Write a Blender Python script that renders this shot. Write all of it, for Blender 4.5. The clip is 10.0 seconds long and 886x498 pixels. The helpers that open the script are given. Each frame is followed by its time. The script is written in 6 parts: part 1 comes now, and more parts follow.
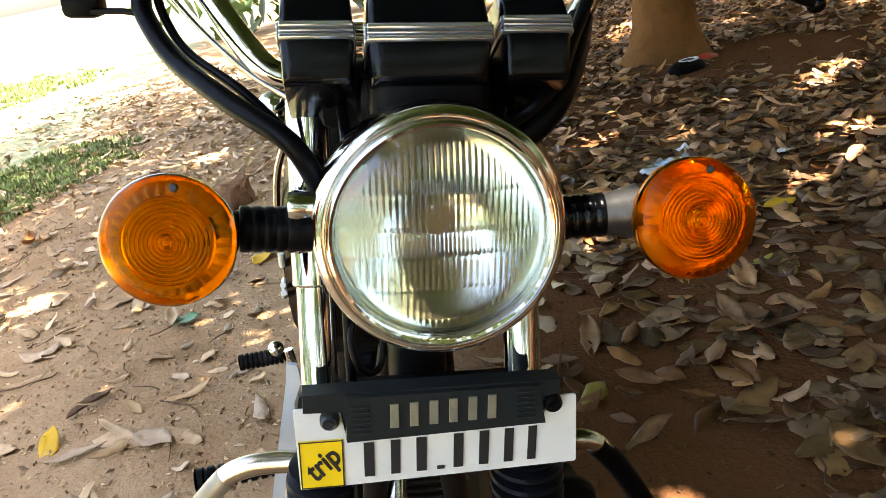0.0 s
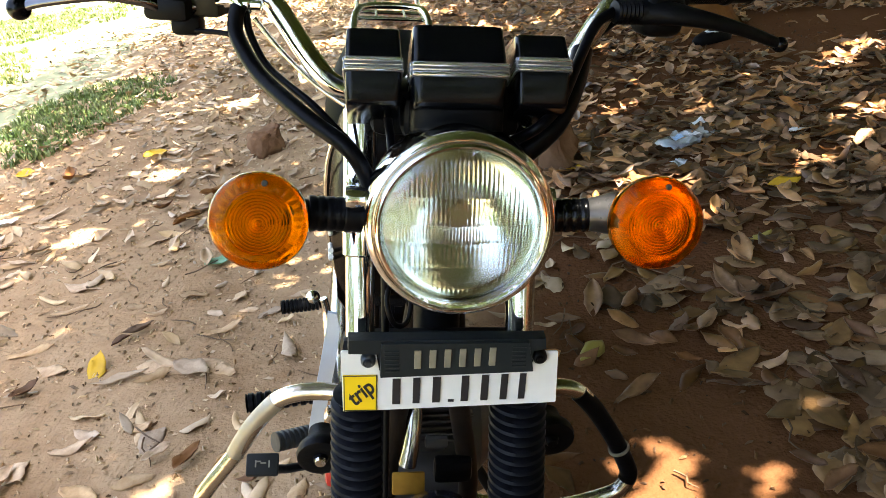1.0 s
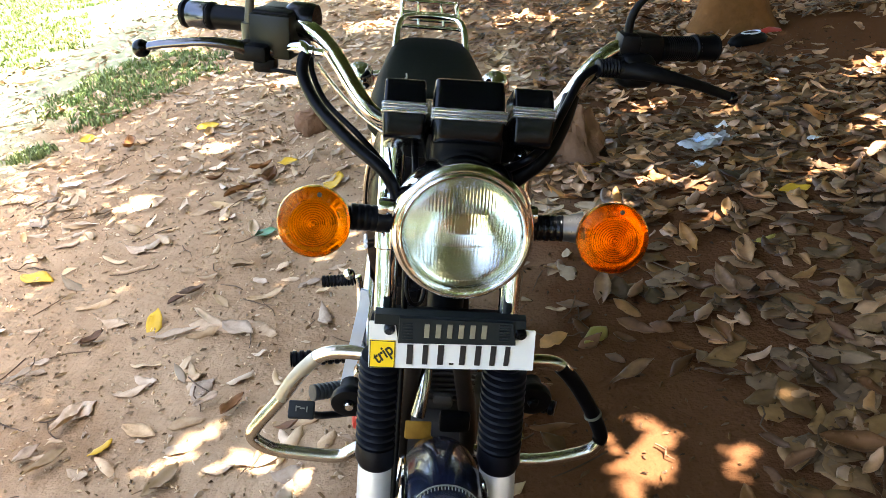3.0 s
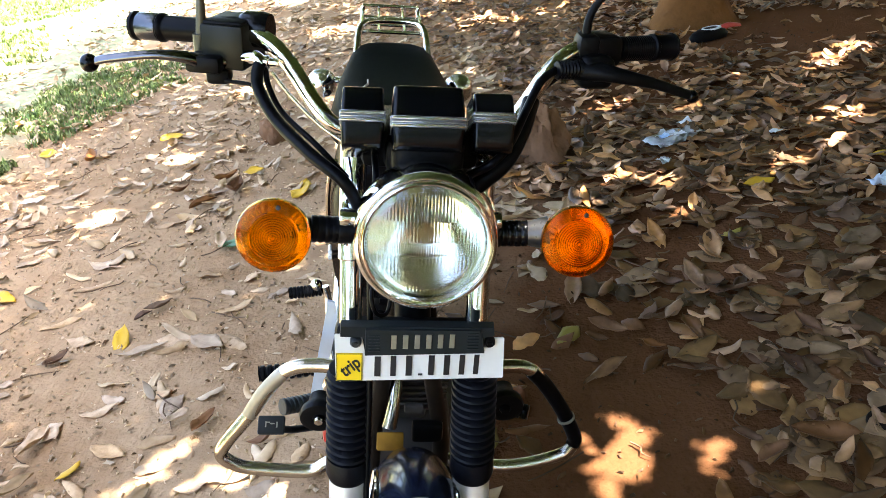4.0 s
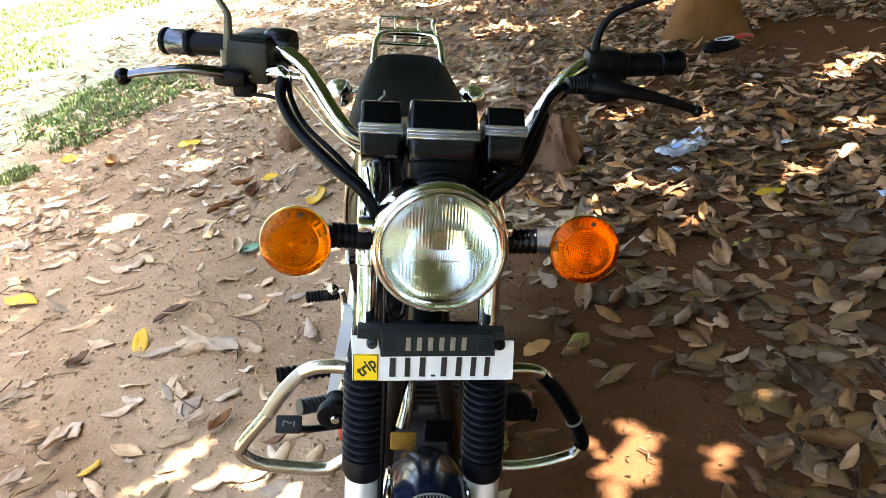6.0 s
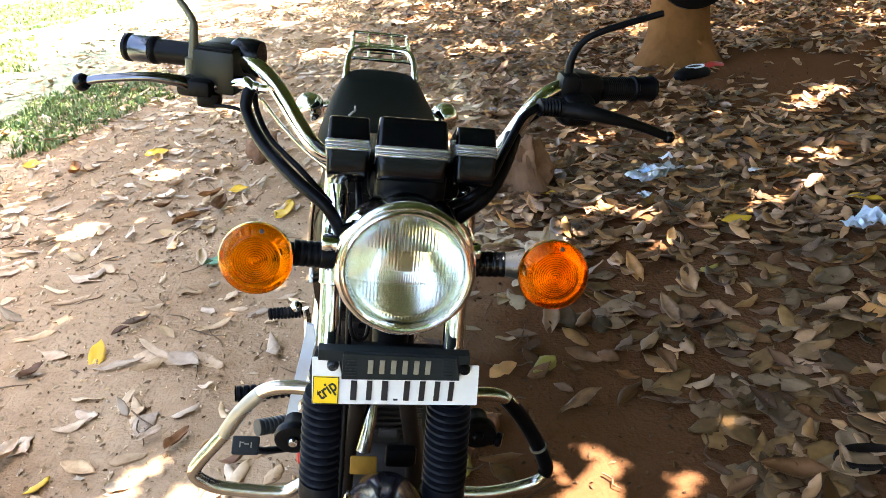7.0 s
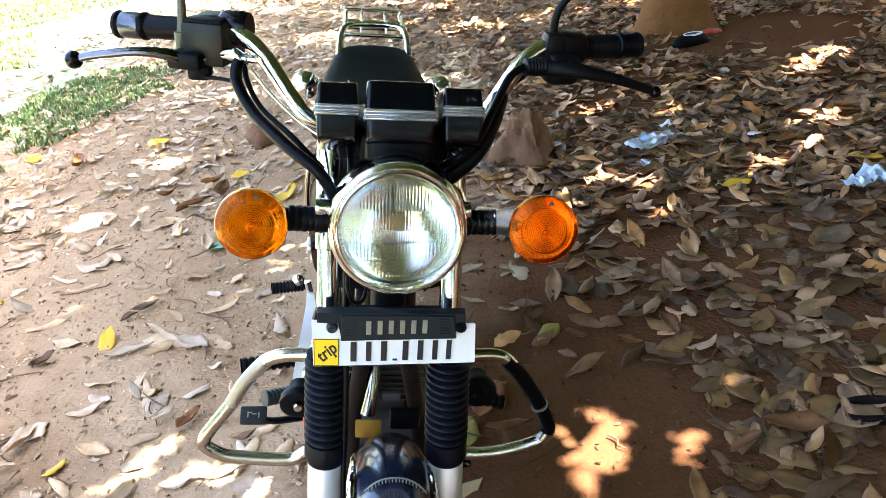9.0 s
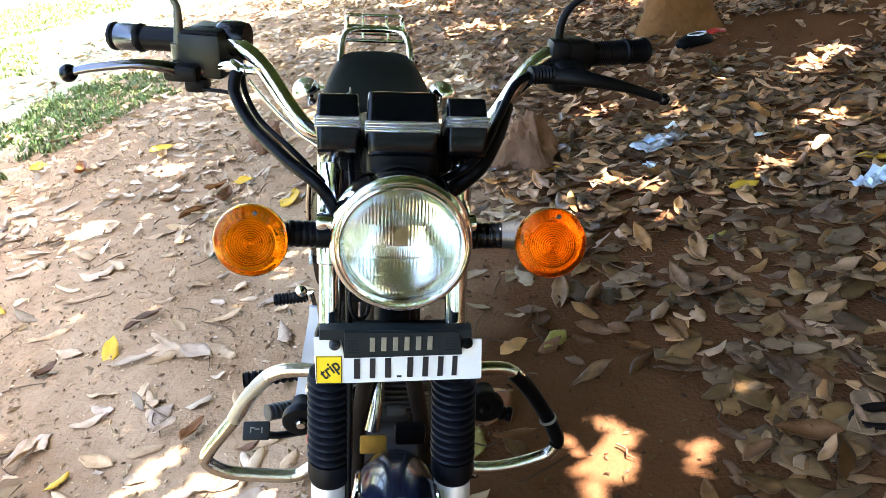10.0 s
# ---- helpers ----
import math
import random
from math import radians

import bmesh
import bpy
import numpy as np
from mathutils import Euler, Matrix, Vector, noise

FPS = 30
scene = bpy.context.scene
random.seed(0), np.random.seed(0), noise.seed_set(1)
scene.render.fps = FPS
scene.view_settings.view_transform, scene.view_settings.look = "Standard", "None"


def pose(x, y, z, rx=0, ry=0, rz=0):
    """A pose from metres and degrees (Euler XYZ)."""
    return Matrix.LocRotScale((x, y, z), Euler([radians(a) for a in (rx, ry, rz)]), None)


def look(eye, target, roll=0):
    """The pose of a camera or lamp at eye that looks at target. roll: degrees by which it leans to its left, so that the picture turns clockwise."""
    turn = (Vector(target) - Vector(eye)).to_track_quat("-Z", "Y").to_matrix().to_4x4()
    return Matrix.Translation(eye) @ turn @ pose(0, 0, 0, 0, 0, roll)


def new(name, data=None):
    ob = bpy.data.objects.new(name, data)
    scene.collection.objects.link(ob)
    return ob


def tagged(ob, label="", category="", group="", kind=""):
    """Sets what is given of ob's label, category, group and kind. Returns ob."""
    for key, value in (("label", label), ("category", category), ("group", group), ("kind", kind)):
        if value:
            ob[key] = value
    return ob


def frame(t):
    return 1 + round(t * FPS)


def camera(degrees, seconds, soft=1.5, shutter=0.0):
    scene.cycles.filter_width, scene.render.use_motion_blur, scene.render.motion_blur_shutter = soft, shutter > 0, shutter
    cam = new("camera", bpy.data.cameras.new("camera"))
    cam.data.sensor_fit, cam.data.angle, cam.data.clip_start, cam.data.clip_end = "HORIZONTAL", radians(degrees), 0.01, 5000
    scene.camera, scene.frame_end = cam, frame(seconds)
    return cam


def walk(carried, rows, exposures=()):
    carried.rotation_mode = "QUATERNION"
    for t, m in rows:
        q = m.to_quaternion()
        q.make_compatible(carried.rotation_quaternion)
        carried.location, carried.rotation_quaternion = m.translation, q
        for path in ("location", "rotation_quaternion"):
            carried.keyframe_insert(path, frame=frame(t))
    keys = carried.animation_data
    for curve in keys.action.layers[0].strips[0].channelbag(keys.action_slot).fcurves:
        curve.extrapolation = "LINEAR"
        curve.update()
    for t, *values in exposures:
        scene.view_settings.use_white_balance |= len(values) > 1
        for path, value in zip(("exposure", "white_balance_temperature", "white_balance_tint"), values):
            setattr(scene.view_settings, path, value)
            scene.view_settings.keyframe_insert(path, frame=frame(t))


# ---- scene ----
cam = camera(59.5, 10.0, soft=0.6)
EXPOSURE, KELVIN, TINT = 3.45, 7200, 12
PATH = [
    (0, (-0.016, -0.454, 1.084), (0.088, 1.393, 0.322), -12.1),
    (0.5, (-0.046, -0.496, 1.124), (0.145, 1.315, 0.298), -9.6),
    (1, (-0.018, -0.598, 1.18), (0.014, 1.202, 0.309), -9.9),
    (1.5, (0.009, -0.717, 1.26), (-0.094, 1.045, 0.319), -11.1),
    (2, (0.026, -0.789, 1.301), (-0.029, 0.975, 0.361), -8.7),
    (3.3, (0.016, -0.801, 1.301), (-0.052, 0.98, 0.392), -8.0),
    (3.5, (0.024, -0.811, 1.301), (-0.019, 0.966, 0.386), -8.5),
    (4, (0.029, -0.78, 1.3), (0.031, 0.998, 0.384), -9.1),
    (4.5, (0.024, -0.77, 1.307), (0.032, 1.023, 0.42), -9.2),
    (5, (0.017, -0.796, 1.311), (-0.014, 1.006, 0.443), -8.4),
    (5.2, (0.024, -0.811, 1.304), (0.012, 0.979, 0.412), -9.0),
    (6.3, (0.032, -0.821, 1.324), (-0.003, 0.967, 0.429), -8.9),
    (6.5, (0.037, -0.818, 1.311), (0.019, 0.981, 0.436), -8.2),
    (7, (0.033, -0.797, 1.314), (0.089, 1.005, 0.448), -6.3),
    (7.5, (0.032, -0.78, 1.304), (0.104, 1.003, 0.4), -7.3),
    (8, (0.044, -0.799, 1.3), (0.054, 0.973, 0.372), -9.1),
    (8.5, (0.042, -0.813, 1.303), (0.004, 0.949, 0.359), -9.4),
    (9, (0.047, -0.828, 1.294), (0.078, 0.956, 0.391), -8.9),
    (9.5, (0.037, -0.816, 1.298), (0.034, 0.977, 0.413), -9.2),
    (10, (0.05, -0.798, 1.297), (0.07, 0.989, 0.398), -9.6),
]
walk(cam, [(t, look(eye, target, roll)) for t, eye, target, roll in PATH], exposures=((0, EXPOSURE - 0.3, KELVIN + 350, TINT), (2, EXPOSURE - 0.12, KELVIN - 250, TINT), (5, EXPOSURE + 0.0, KELVIN - 500, TINT), (6.5, EXPOSURE + 0.06, KELVIN - 450, TINT), (8, EXPOSURE + 0.26, KELVIN - 950, TINT), (10, EXPOSURE + 0.28, KELVIN - 1000, TINT)))

# ---- daylight: a high sun from the side, an open sky beyond the tree's shade ----
SUN_AZ, SUN_EL = radians(112), radians(69)      # azimuth from +y towards +x
world = bpy.data.worlds.new("sky")
scene.world = world
world.use_nodes = True
wn = world.node_tree.nodes
sky = wn.new("ShaderNodeTexSky")
sky.sky_type, sky.sun_disc, sky.sun_elevation, sky.sun_rotation = "NISHITA", False, SUN_EL, SUN_AZ
sky.dust_density = 3.0
world.node_tree.links.new(sky.outputs[0], wn["Background"].inputs[0])
wn["Background"].inputs[1].default_value = 0.15
sun_way = Vector((math.sin(SUN_AZ) * math.cos(SUN_EL), math.cos(SUN_AZ) * math.cos(SUN_EL), math.sin(SUN_EL)))
sun = new("sun", bpy.data.lights.new("sun", "SUN"))
sun.data.energy, sun.data.angle, sun.data.color = 5.0, radians(0.53), (1.0, 0.97, 0.91)
sun.matrix_world = look(sun_way * 30, (0, 0, 0))


# ---- materials ----
def mat(name, colour, rough=0.5, metal=0.0, var=0.0, scale=20.0, bump=0.0, bscale=None, colour2=None, coat=0.0,
        transmission=0.0, ior=1.45, isl=0.0, obj=0.0, detail=5.0, rvar=0.0, sss=0.0, spec=None):
    """A surface with two scales of colour variation, fine relief and uneven gloss."""
    m = bpy.data.materials.new(name)
    m.use_nodes = True
    nt = m.node_tree
    n, l = nt.nodes, nt.links
    p = n["Principled BSDF"]
    p.inputs["Roughness"].default_value, p.inputs["Metallic"].default_value = rough, metal
    p.inputs["Coat Weight"].default_value, p.inputs["IOR"].default_value = coat, ior
    p.inputs["Transmission Weight"].default_value = transmission
    if spec is not None:
        p.inputs["Specular IOR Level"].default_value = spec
    if sss:
        p.inputs["Subsurface Weight"].default_value = sss
        p.inputs["Subsurface Radius"].default_value = (0.01, 0.006, 0.003)
    c2 = colour2 or tuple(c * (1 - var) for c in colour)
    tc = n.new("ShaderNodeTexCoord")
    nz = n.new("ShaderNodeTexNoise")
    nz.inputs["Scale"].default_value, nz.inputs["Detail"].default_value = scale, detail
    l.new(tc.outputs["Object"], nz.inputs["Vector"])
    big = n.new("ShaderNodeTexNoise")
    big.inputs["Scale"].default_value, big.inputs["Detail"].default_value = scale / 7, 2
    l.new(tc.outputs["Object"], big.inputs["Vector"])
    mixf = n.new("ShaderNodeMath")
    mixf.operation = "MULTIPLY_ADD"
    l.new(nz.outputs[0], mixf.inputs[0])
    mixf.inputs[1].default_value = 0.6
    l.new(big.outputs[0], mixf.inputs[2])
    rng = n.new("ShaderNodeMapRange")
    rng.inputs[1].default_value, rng.inputs[2].default_value = 0.55, 1.05
    l.new(mixf.outputs[0], rng.inputs[0])
    mix = n.new("ShaderNodeMix")
    mix.data_type = "RGBA"
    mix.inputs[6].default_value, mix.inputs[7].default_value = (*colour, 1), (*c2, 1)
    l.new(rng.outputs[0], mix.inputs[0])
    col = mix.outputs[2]
    if isl or obj:
        src = n.new("ShaderNodeNewGeometry").outputs["Random Per Island"] if isl else n.new("ShaderNodeObjectInfo").outputs["Random"]
        hsv = n.new("ShaderNodeHueSaturation")
        r2 = n.new("ShaderNodeMapRange")
        r2.inputs[3].default_value, r2.inputs[4].default_value = 1 - (isl or obj), 1 + (isl or obj)
        l.new(src, r2.inputs[0])
        l.new(r2.outputs[0], hsv.inputs["Value"])
        wn2 = n.new("ShaderNodeTexWhiteNoise")
        wn2.noise_dimensions = "1D"
        l.new(src, wn2.inputs["W"])
        r3 = n.new("ShaderNodeMapRange")
        r3.inputs[3].default_value, r3.inputs[4].default_value = 0.85, 1.12
        l.new(wn2.outputs[0], r3.inputs[0])
        l.new(r3.outputs[0], hsv.inputs["Saturation"])
        l.new(col, hsv.inputs["Color"])
        col = hsv.outputs[0]
    l.new(col, p.inputs["Base Color"])
    if rvar:
        rr = n.new("ShaderNodeMapRange")
        rr.inputs[3].default_value, rr.inputs[4].default_value = max(0.02, rough - rvar), min(1, rough + rvar)
        l.new(nz.outputs[0], rr.inputs[0])
        l.new(rr.outputs[0], p.inputs["Roughness"])
    if bump:
        b = n.new("ShaderNodeBump")
        b.inputs["Strength"].default_value, b.inputs["Distance"].default_value = min(1, bump), 0.01
        if bscale:
            nb = n.new("ShaderNodeTexNoise")
            nb.inputs["Scale"].default_value, nb.inputs["Detail"].default_value = bscale, 6
            l.new(tc.outputs["Object"], nb.inputs["Vector"])
            l.new(nb.outputs[0], b.inputs["Height"])
        else:
            l.new(nz.outputs[0], b.inputs["Height"])
        l.new(b.outputs[0], p.inputs["Normal"])
    return m


CHROME = mat("chrome", (0.81, 0.82, 0.79), 0.045, 1.0, 0.15, 60, rvar=0.03)
OLD_CHROME = mat("tarnished chrome", (0.66, 0.64, 0.58), 0.2, 1.0, 0.35, 45, 0.1, rvar=0.1, colour2=(0.42, 0.36, 0.28))
ALLOY = mat("grey alloy", (0.55, 0.55, 0.54), 0.42, 0.7, 0.25, 40, 0.15, rvar=0.1)
FORK_PAINT = mat("silver fork paint", (0.62, 0.62, 0.6), 0.38, 0.35, 0.25, 30, rvar=0.1)
BOOT_RUBBER = mat("dusty boot rubber", (0.004, 0.0045, 0.007), 0.4, 0, 0.5, 45, 0.12, rvar=0.12, spec=0.12, colour2=(0.002, 0.002, 0.003))
BLACK_PLASTIC = mat("black plastic", (0.002, 0.0024, 0.0034), 0.18, 0, 0.3, 60, rvar=0.05, spec=0.22)
MATT_BLACK = mat("matt black", (0.004, 0.004, 0.0045), 0.45, 0, 0.4, 50, 0.12, rvar=0.1, spec=0.1)
RUBBER = mat("black rubber", (0.0025, 0.0027, 0.0038), 0.36, 0, 0.4, 45, 0.12, rvar=0.12, spec=0.1)
SEAT_VINYL = mat("black seat vinyl", (0.0010, 0.0024, 0.0022), 0.5, 0, 0.35, 260, 0.04, rvar=0.08, spec=0.008)
TANK_PAINT = mat("black tank lacquer", (0.006, 0.004, 0.003), 0.25, 0, 0.3, 25, rvar=0.06, spec=0.02)
GUARD_PAINT = mat("navy black mudguard lacquer", (0.008, 0.012, 0.026), 0.2, 0, 0.4, 12, 0.06, 5, coat=0.35)
BADGE_GREY = mat("dark grey badge plastic", (0.015, 0.020, 0.022), 0.4, 0, 0.25, 60, 0.08, spec=0.25)
BADGE_PALE = mat("worn pale badge mark", (0.30, 0.29, 0.22), 0.4, 0.3, 0.4, 90)
PLATE_WHITE = mat("white plate enamel", (0.75, 0.77, 0.76), 0.3, 0, 0.12, 40, rvar=0.08)
PLATE_INK = mat("black plate ink", (0.02, 0.02, 0.022), 0.45, 0, 0.2, 60)
YELLOW = mat("yellow sticker", (0.95, 0.66, 0.02), 0.35, 0, 0.12, 40)
AMBER = mat("amber lens", (1.0, 0.40, 0.001), 0.03, 0, 0.12, 50, transmission=1.0, ior=1.45)
AMBER_RED = mat("orange lens", (1.0, 0.30, 0.001), 0.03, 0, 0.12, 50, transmission=1.0, ior=1.45)
BOWL_WHITE = mat("silvered lamp bowl", (0.93, 0.93, 0.9), 0.18, 0.95, 0.1, 40, rvar=0.08)
REFLECTOR = mat("lamp reflector", (0.91, 0.94, 0.84), 0.13, 1.0, 0.12, 30)
RED_PAINT = mat("red paint", (0.5, 0.03, 0.02), 0.35, 0, 0.3, 30)
BRASS_PLATE = mat("dull yellow plate", (0.4, 0.21, 0.03), 0.5, 0.1, 0.5, 40, 0.2, colour2=(0.16, 0.08, 0.015), spec=0.1)
for lens_colour, sheen in ((AMBER, (1.0, 0.72, 0.25, 1)), (AMBER_RED, (1.0, 0.62, 0.22, 1))):
    lens_colour.node_tree.nodes["Principled BSDF"].inputs["Specular Tint"].default_value = sheen
GREEN_BROWN = mat("dusty olive housing", (0.014, 0.015, 0.010), 0.35, 0, 0.3, 40, 0.05, spec=0.2)
SKIN_ENGINE = mat("engine alloy", (0.09, 0.085, 0.08), 0.5, 0.5, 0.4, 25, 0.2)
LEAF = mat("dry leaf", (0.58, 0.42, 0.255), 0.5, 0, 0.5, 26, 0.25, isl=0.42, colour2=(0.32, 0.205, 0.105), spec=0.15)
LEAF_OB = mat("fallen leaf", (0.55, 0.385, 0.235), 0.7, 0, 0.5, 45, 0.5, obj=0.3, colour2=(0.29, 0.175, 0.092), spec=0.1, detail=8)
# right-side leaf colour: brown, with the shade put into it
LEAF_SHADE = mat("shade-toned brown leaf", (0.47, 0.25, 0.112), 0.4, 0, 0.5, 26, 0.3, isl=0.8, colour2=(0.085, 0.038, 0.015), spec=0.35)
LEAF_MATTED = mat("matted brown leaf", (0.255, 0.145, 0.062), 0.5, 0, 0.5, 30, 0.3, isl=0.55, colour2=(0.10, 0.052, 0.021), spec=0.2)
# near copy, darkened further for deeper shade; also colours the dark curled leaves
LEAF_BROWN_SHADE_OB = mat("dark brown, shade-toned fallen leaf", (0.21, 0.10, 0.044), 0.42, 0, 0.5, 26, 0.25, obj=0.55, colour2=(0.06, 0.028, 0.012), spec=0.12)
YELLOW_LEAF = mat("yellow leaf", (0.72, 0.42, 0.025), 0.5, 0, 0.3, 30, 0.1, colour2=(0.5, 0.3, 0.04), spec=0.2)
OLIVE_LEAF = mat("yellowing olive leaf", (0.36, 0.30, 0.05), 0.45, 0, 0.4, 30, 0.1, colour2=(0.25, 0.17, 0.05), spec=0.25)
# darker brown copy of the pale fallen leaf, carrying the right side's shade
LEAF_DIMMED_OB = mat("fallen leaf darkened for shade", (0.19, 0.094, 0.044), 0.45, 0, 0.5, 26, 0.25, obj=0.5, colour2=(0.08, 0.04, 0.019), spec=0.2)
GREEN_LEAF = mat("green leaf", (0.12, 0.3, 0.12), 0.45, 0, 0.3, 40, 0.1)
CANOPY = mat("tree leaf", (0.07, 0.12, 0.03), 0.45, 0, 0.4, 5, isl=0.4)
_n, _l = CANOPY.node_tree.nodes, CANOPY.node_tree.links
_tr, _mx = _n.new("ShaderNodeBsdfTranslucent"), _n.new("ShaderNodeMixShader")
_tr.inputs[0].default_value, _mx.inputs[0].default_value = (0.13, 0.17, 0.03, 1), 0.22
_l.new(_n["Principled BSDF"].outputs[0], _mx.inputs[1])
_l.new(_tr.outputs[0], _mx.inputs[2])
_l.new(_mx.outputs[0], _n["Material Output"].inputs[0])
BARK = mat("ochre brown bark", (0.19, 0.083, 0.024), 0.8, 0, 0.5, 14, 1.0, 28, colour2=(0.09, 0.036, 0.012), spec=0.1)
STONE = mat("brown stone", (0.23, 0.125, 0.068), 0.85, 0, 0.45, 18, 0.6, 40, spec=0.05)
GRASS = mat("grass", (0.10, 0.165, 0.045), 0.6, 0, 0.4, 30, isl=0.5, colour2=(0.21, 0.23, 0.09), spec=0.1)
TWIG = mat("dry twig", (0.16, 0.10, 0.06), 0.8, 0, 0.4, 40, 0.3, isl=0.4, spec=0.05)
WHITE_SCRAP = mat("white plastic scrap", (0.75, 0.77, 0.8), 0.35, 0, 0.15, 40, 0.2)
BLUE_SCRAP = mat("blue printed wrapper", (0.16, 0.36, 0.62), 0.3, 0, 0.5, 60, 0.2, colour2=(0.75, 0.8, 0.85))
FOIL = mat("pale foil", (0.6, 0.67, 0.76), 0.3, 0.3, 0.5, 70, 0.4, colour2=(0.35, 0.42, 0.5))
FILM = mat("clear wrapper film", (0.84, 0.86, 0.87), 0.12, 0, 0.2, 50, 0.4, 30, transmission=0.55, ior=1.45)


def ground_material():
    """Red-brown trodden soil, darkened on the right for shade, with a sunburnt grassy field away from the tree."""
    m = mat("trodden red soil", (0.42, 0.28, 0.162), 0.95, 0, 0.4, 14, 0.9, 70, colour2=(0.27, 0.16, 0.083), detail=9, spec=0.02)
    n, l = m.node_tree.nodes, m.node_tree.links
    p = n["Principled BSDF"]
    soil = p.inputs["Base Color"].links[0].from_socket
    tc, sep, nz = n.new("ShaderNodeTexCoord"), n.new("ShaderNodeSeparateXYZ"), n.new("ShaderNodeTexNoise")
    nz.inputs["Scale"].default_value, nz.inputs["Detail"].default_value = 1.6, 4
    l.new(tc.outputs["Object"], sep.inputs[0])
    l.new(tc.outputs["Object"], nz.inputs["Vector"])
    edge, rng, mix = n.new("ShaderNodeMath"), n.new("ShaderNodeMapRange"), n.new("ShaderNodeMix")
    edge.operation = "MULTIPLY_ADD"
    l.new(nz.outputs[0], edge.inputs[0])
    edge.inputs[1].default_value = 0.9
    l.new(sep.outputs["X"], edge.inputs[2])
    rng.inputs[1].default_value, rng.inputs[2].default_value = -1.9, -2.5
    l.new(edge.outputs[0], rng.inputs[0])
    # the shade right of the bike is painted in as darker soil
    shade_span, shade_mix = n.new("ShaderNodeMapRange"), n.new("ShaderNodeMix")
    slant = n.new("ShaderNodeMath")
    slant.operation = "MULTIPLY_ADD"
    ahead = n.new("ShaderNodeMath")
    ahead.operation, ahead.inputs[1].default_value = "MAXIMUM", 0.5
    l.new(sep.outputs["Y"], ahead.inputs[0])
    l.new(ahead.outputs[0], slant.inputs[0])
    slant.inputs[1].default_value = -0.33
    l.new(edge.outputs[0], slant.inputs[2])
    shade_span.inputs[1].default_value, shade_span.inputs[2].default_value, shade_span.inputs[4].default_value = -0.2, 0.25, 0.93
    l.new(slant.outputs[0], shade_span.inputs[0])
    shade_mix.data_type = "RGBA"
    l.new(shade_span.outputs[0], shade_mix.inputs[0])
    l.new(soil, shade_mix.inputs[6])
    shade_mix.inputs[7].default_value = (0.105, 0.040, 0.015, 1)
    soil = shade_mix.outputs[2]
    mix.data_type = "RGBA"
    l.new(rng.outputs[0], mix.inputs[0])
    l.new(soil, mix.inputs[6])
    mix.inputs[7].default_value = (0.28, 0.29, 0.17, 1)
    l.new(mix.outputs[2], p.inputs["Base Color"])
    return m


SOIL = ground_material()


# ---- makers ----
def part(name, bm, material, parent=None, label="", smooth=True):
    me = bpy.data.meshes.new(name)
    bm.normal_update()
    bm.to_mesh(me)
    bm.free()
    me.materials.append(material)
    if smooth:
        me.shade_smooth()
        me.set_sharp_from_angle(angle=radians(38))
    ob = new(name, me)
    if parent:
        ob.parent = parent
    return tagged(ob, label)


def box(bm, size, at=(0, 0, 0), turn=None, bevel=0.0, seg=2):
    """A block of that size, centred, with rounded edges."""
    m = Matrix.Translation(at) @ (turn or Matrix()) @ Matrix.Diagonal((*size, 1))
    made = bmesh.ops.create_cube(bm, size=1, matrix=m)["verts"]
    if bevel:
        edges = list({e for v in made for e in v.link_edges})
        bmesh.ops.bevel(bm, geom=edges, offset=bevel, segments=seg, profile=0.5, affect="EDGES")
    return bm


def smooth_path(points, step=4):
    pts = [Vector(p) for p in points]
    out = []
    for i in range(len(pts) - 1):
        a, b, c, d = pts[max(i - 1, 0)], pts[i], pts[i + 1], pts[min(i + 2, len(pts) - 1)]
        for k in range(step):
            s = k / step
            out.append(0.5 * (2 * b + (c - a) * s + (2 * a - 5 * b + 4 * c - d) * s * s + (3 * b - a - 3 * c + d) * s ** 3))
    return out + [pts[-1]]


def tube(bm, points, radius, sides=12, step=4, cap=True, flat=1.0):
    """A round bar along a smooth path; radius is one number or one for each point."""
    path = smooth_path(points, step) if step > 1 else [Vector(p) for p in points]
    n = len(path)
    if isinstance(radius, (int, float)):
        radii = [radius] * n
    else:
        radii = [float(np.interp(i / (n - 1), np.linspace(0, 1, len(radius)), radius)) for i in range(n)]
    side = None
    rings = []
    for i, p in enumerate(path):
        way = (path[min(i + 1, n - 1)] - path[max(i - 1, 0)]).normalized()
        if side is None:
            side = way.orthogonal().normalized()
        side = (side - way * side.dot(way)).normalized()
        up = way.cross(side)
        rings.append([bm.verts.new(p + (side * math.cos(2 * math.pi * k / sides) + up * flat * math.sin(2 * math.pi * k / sides)) * radii[i]) for k in range(sides)])
    for a, b in zip(rings, rings[1:]):
        for k in range(sides):
            bm.faces.new((a[k], a[(k + 1) % sides], b[(k + 1) % sides], b[k]))
    if cap:
        bm.faces.new(rings[0][::-1])
        bm.faces.new(rings[-1])
    return bm


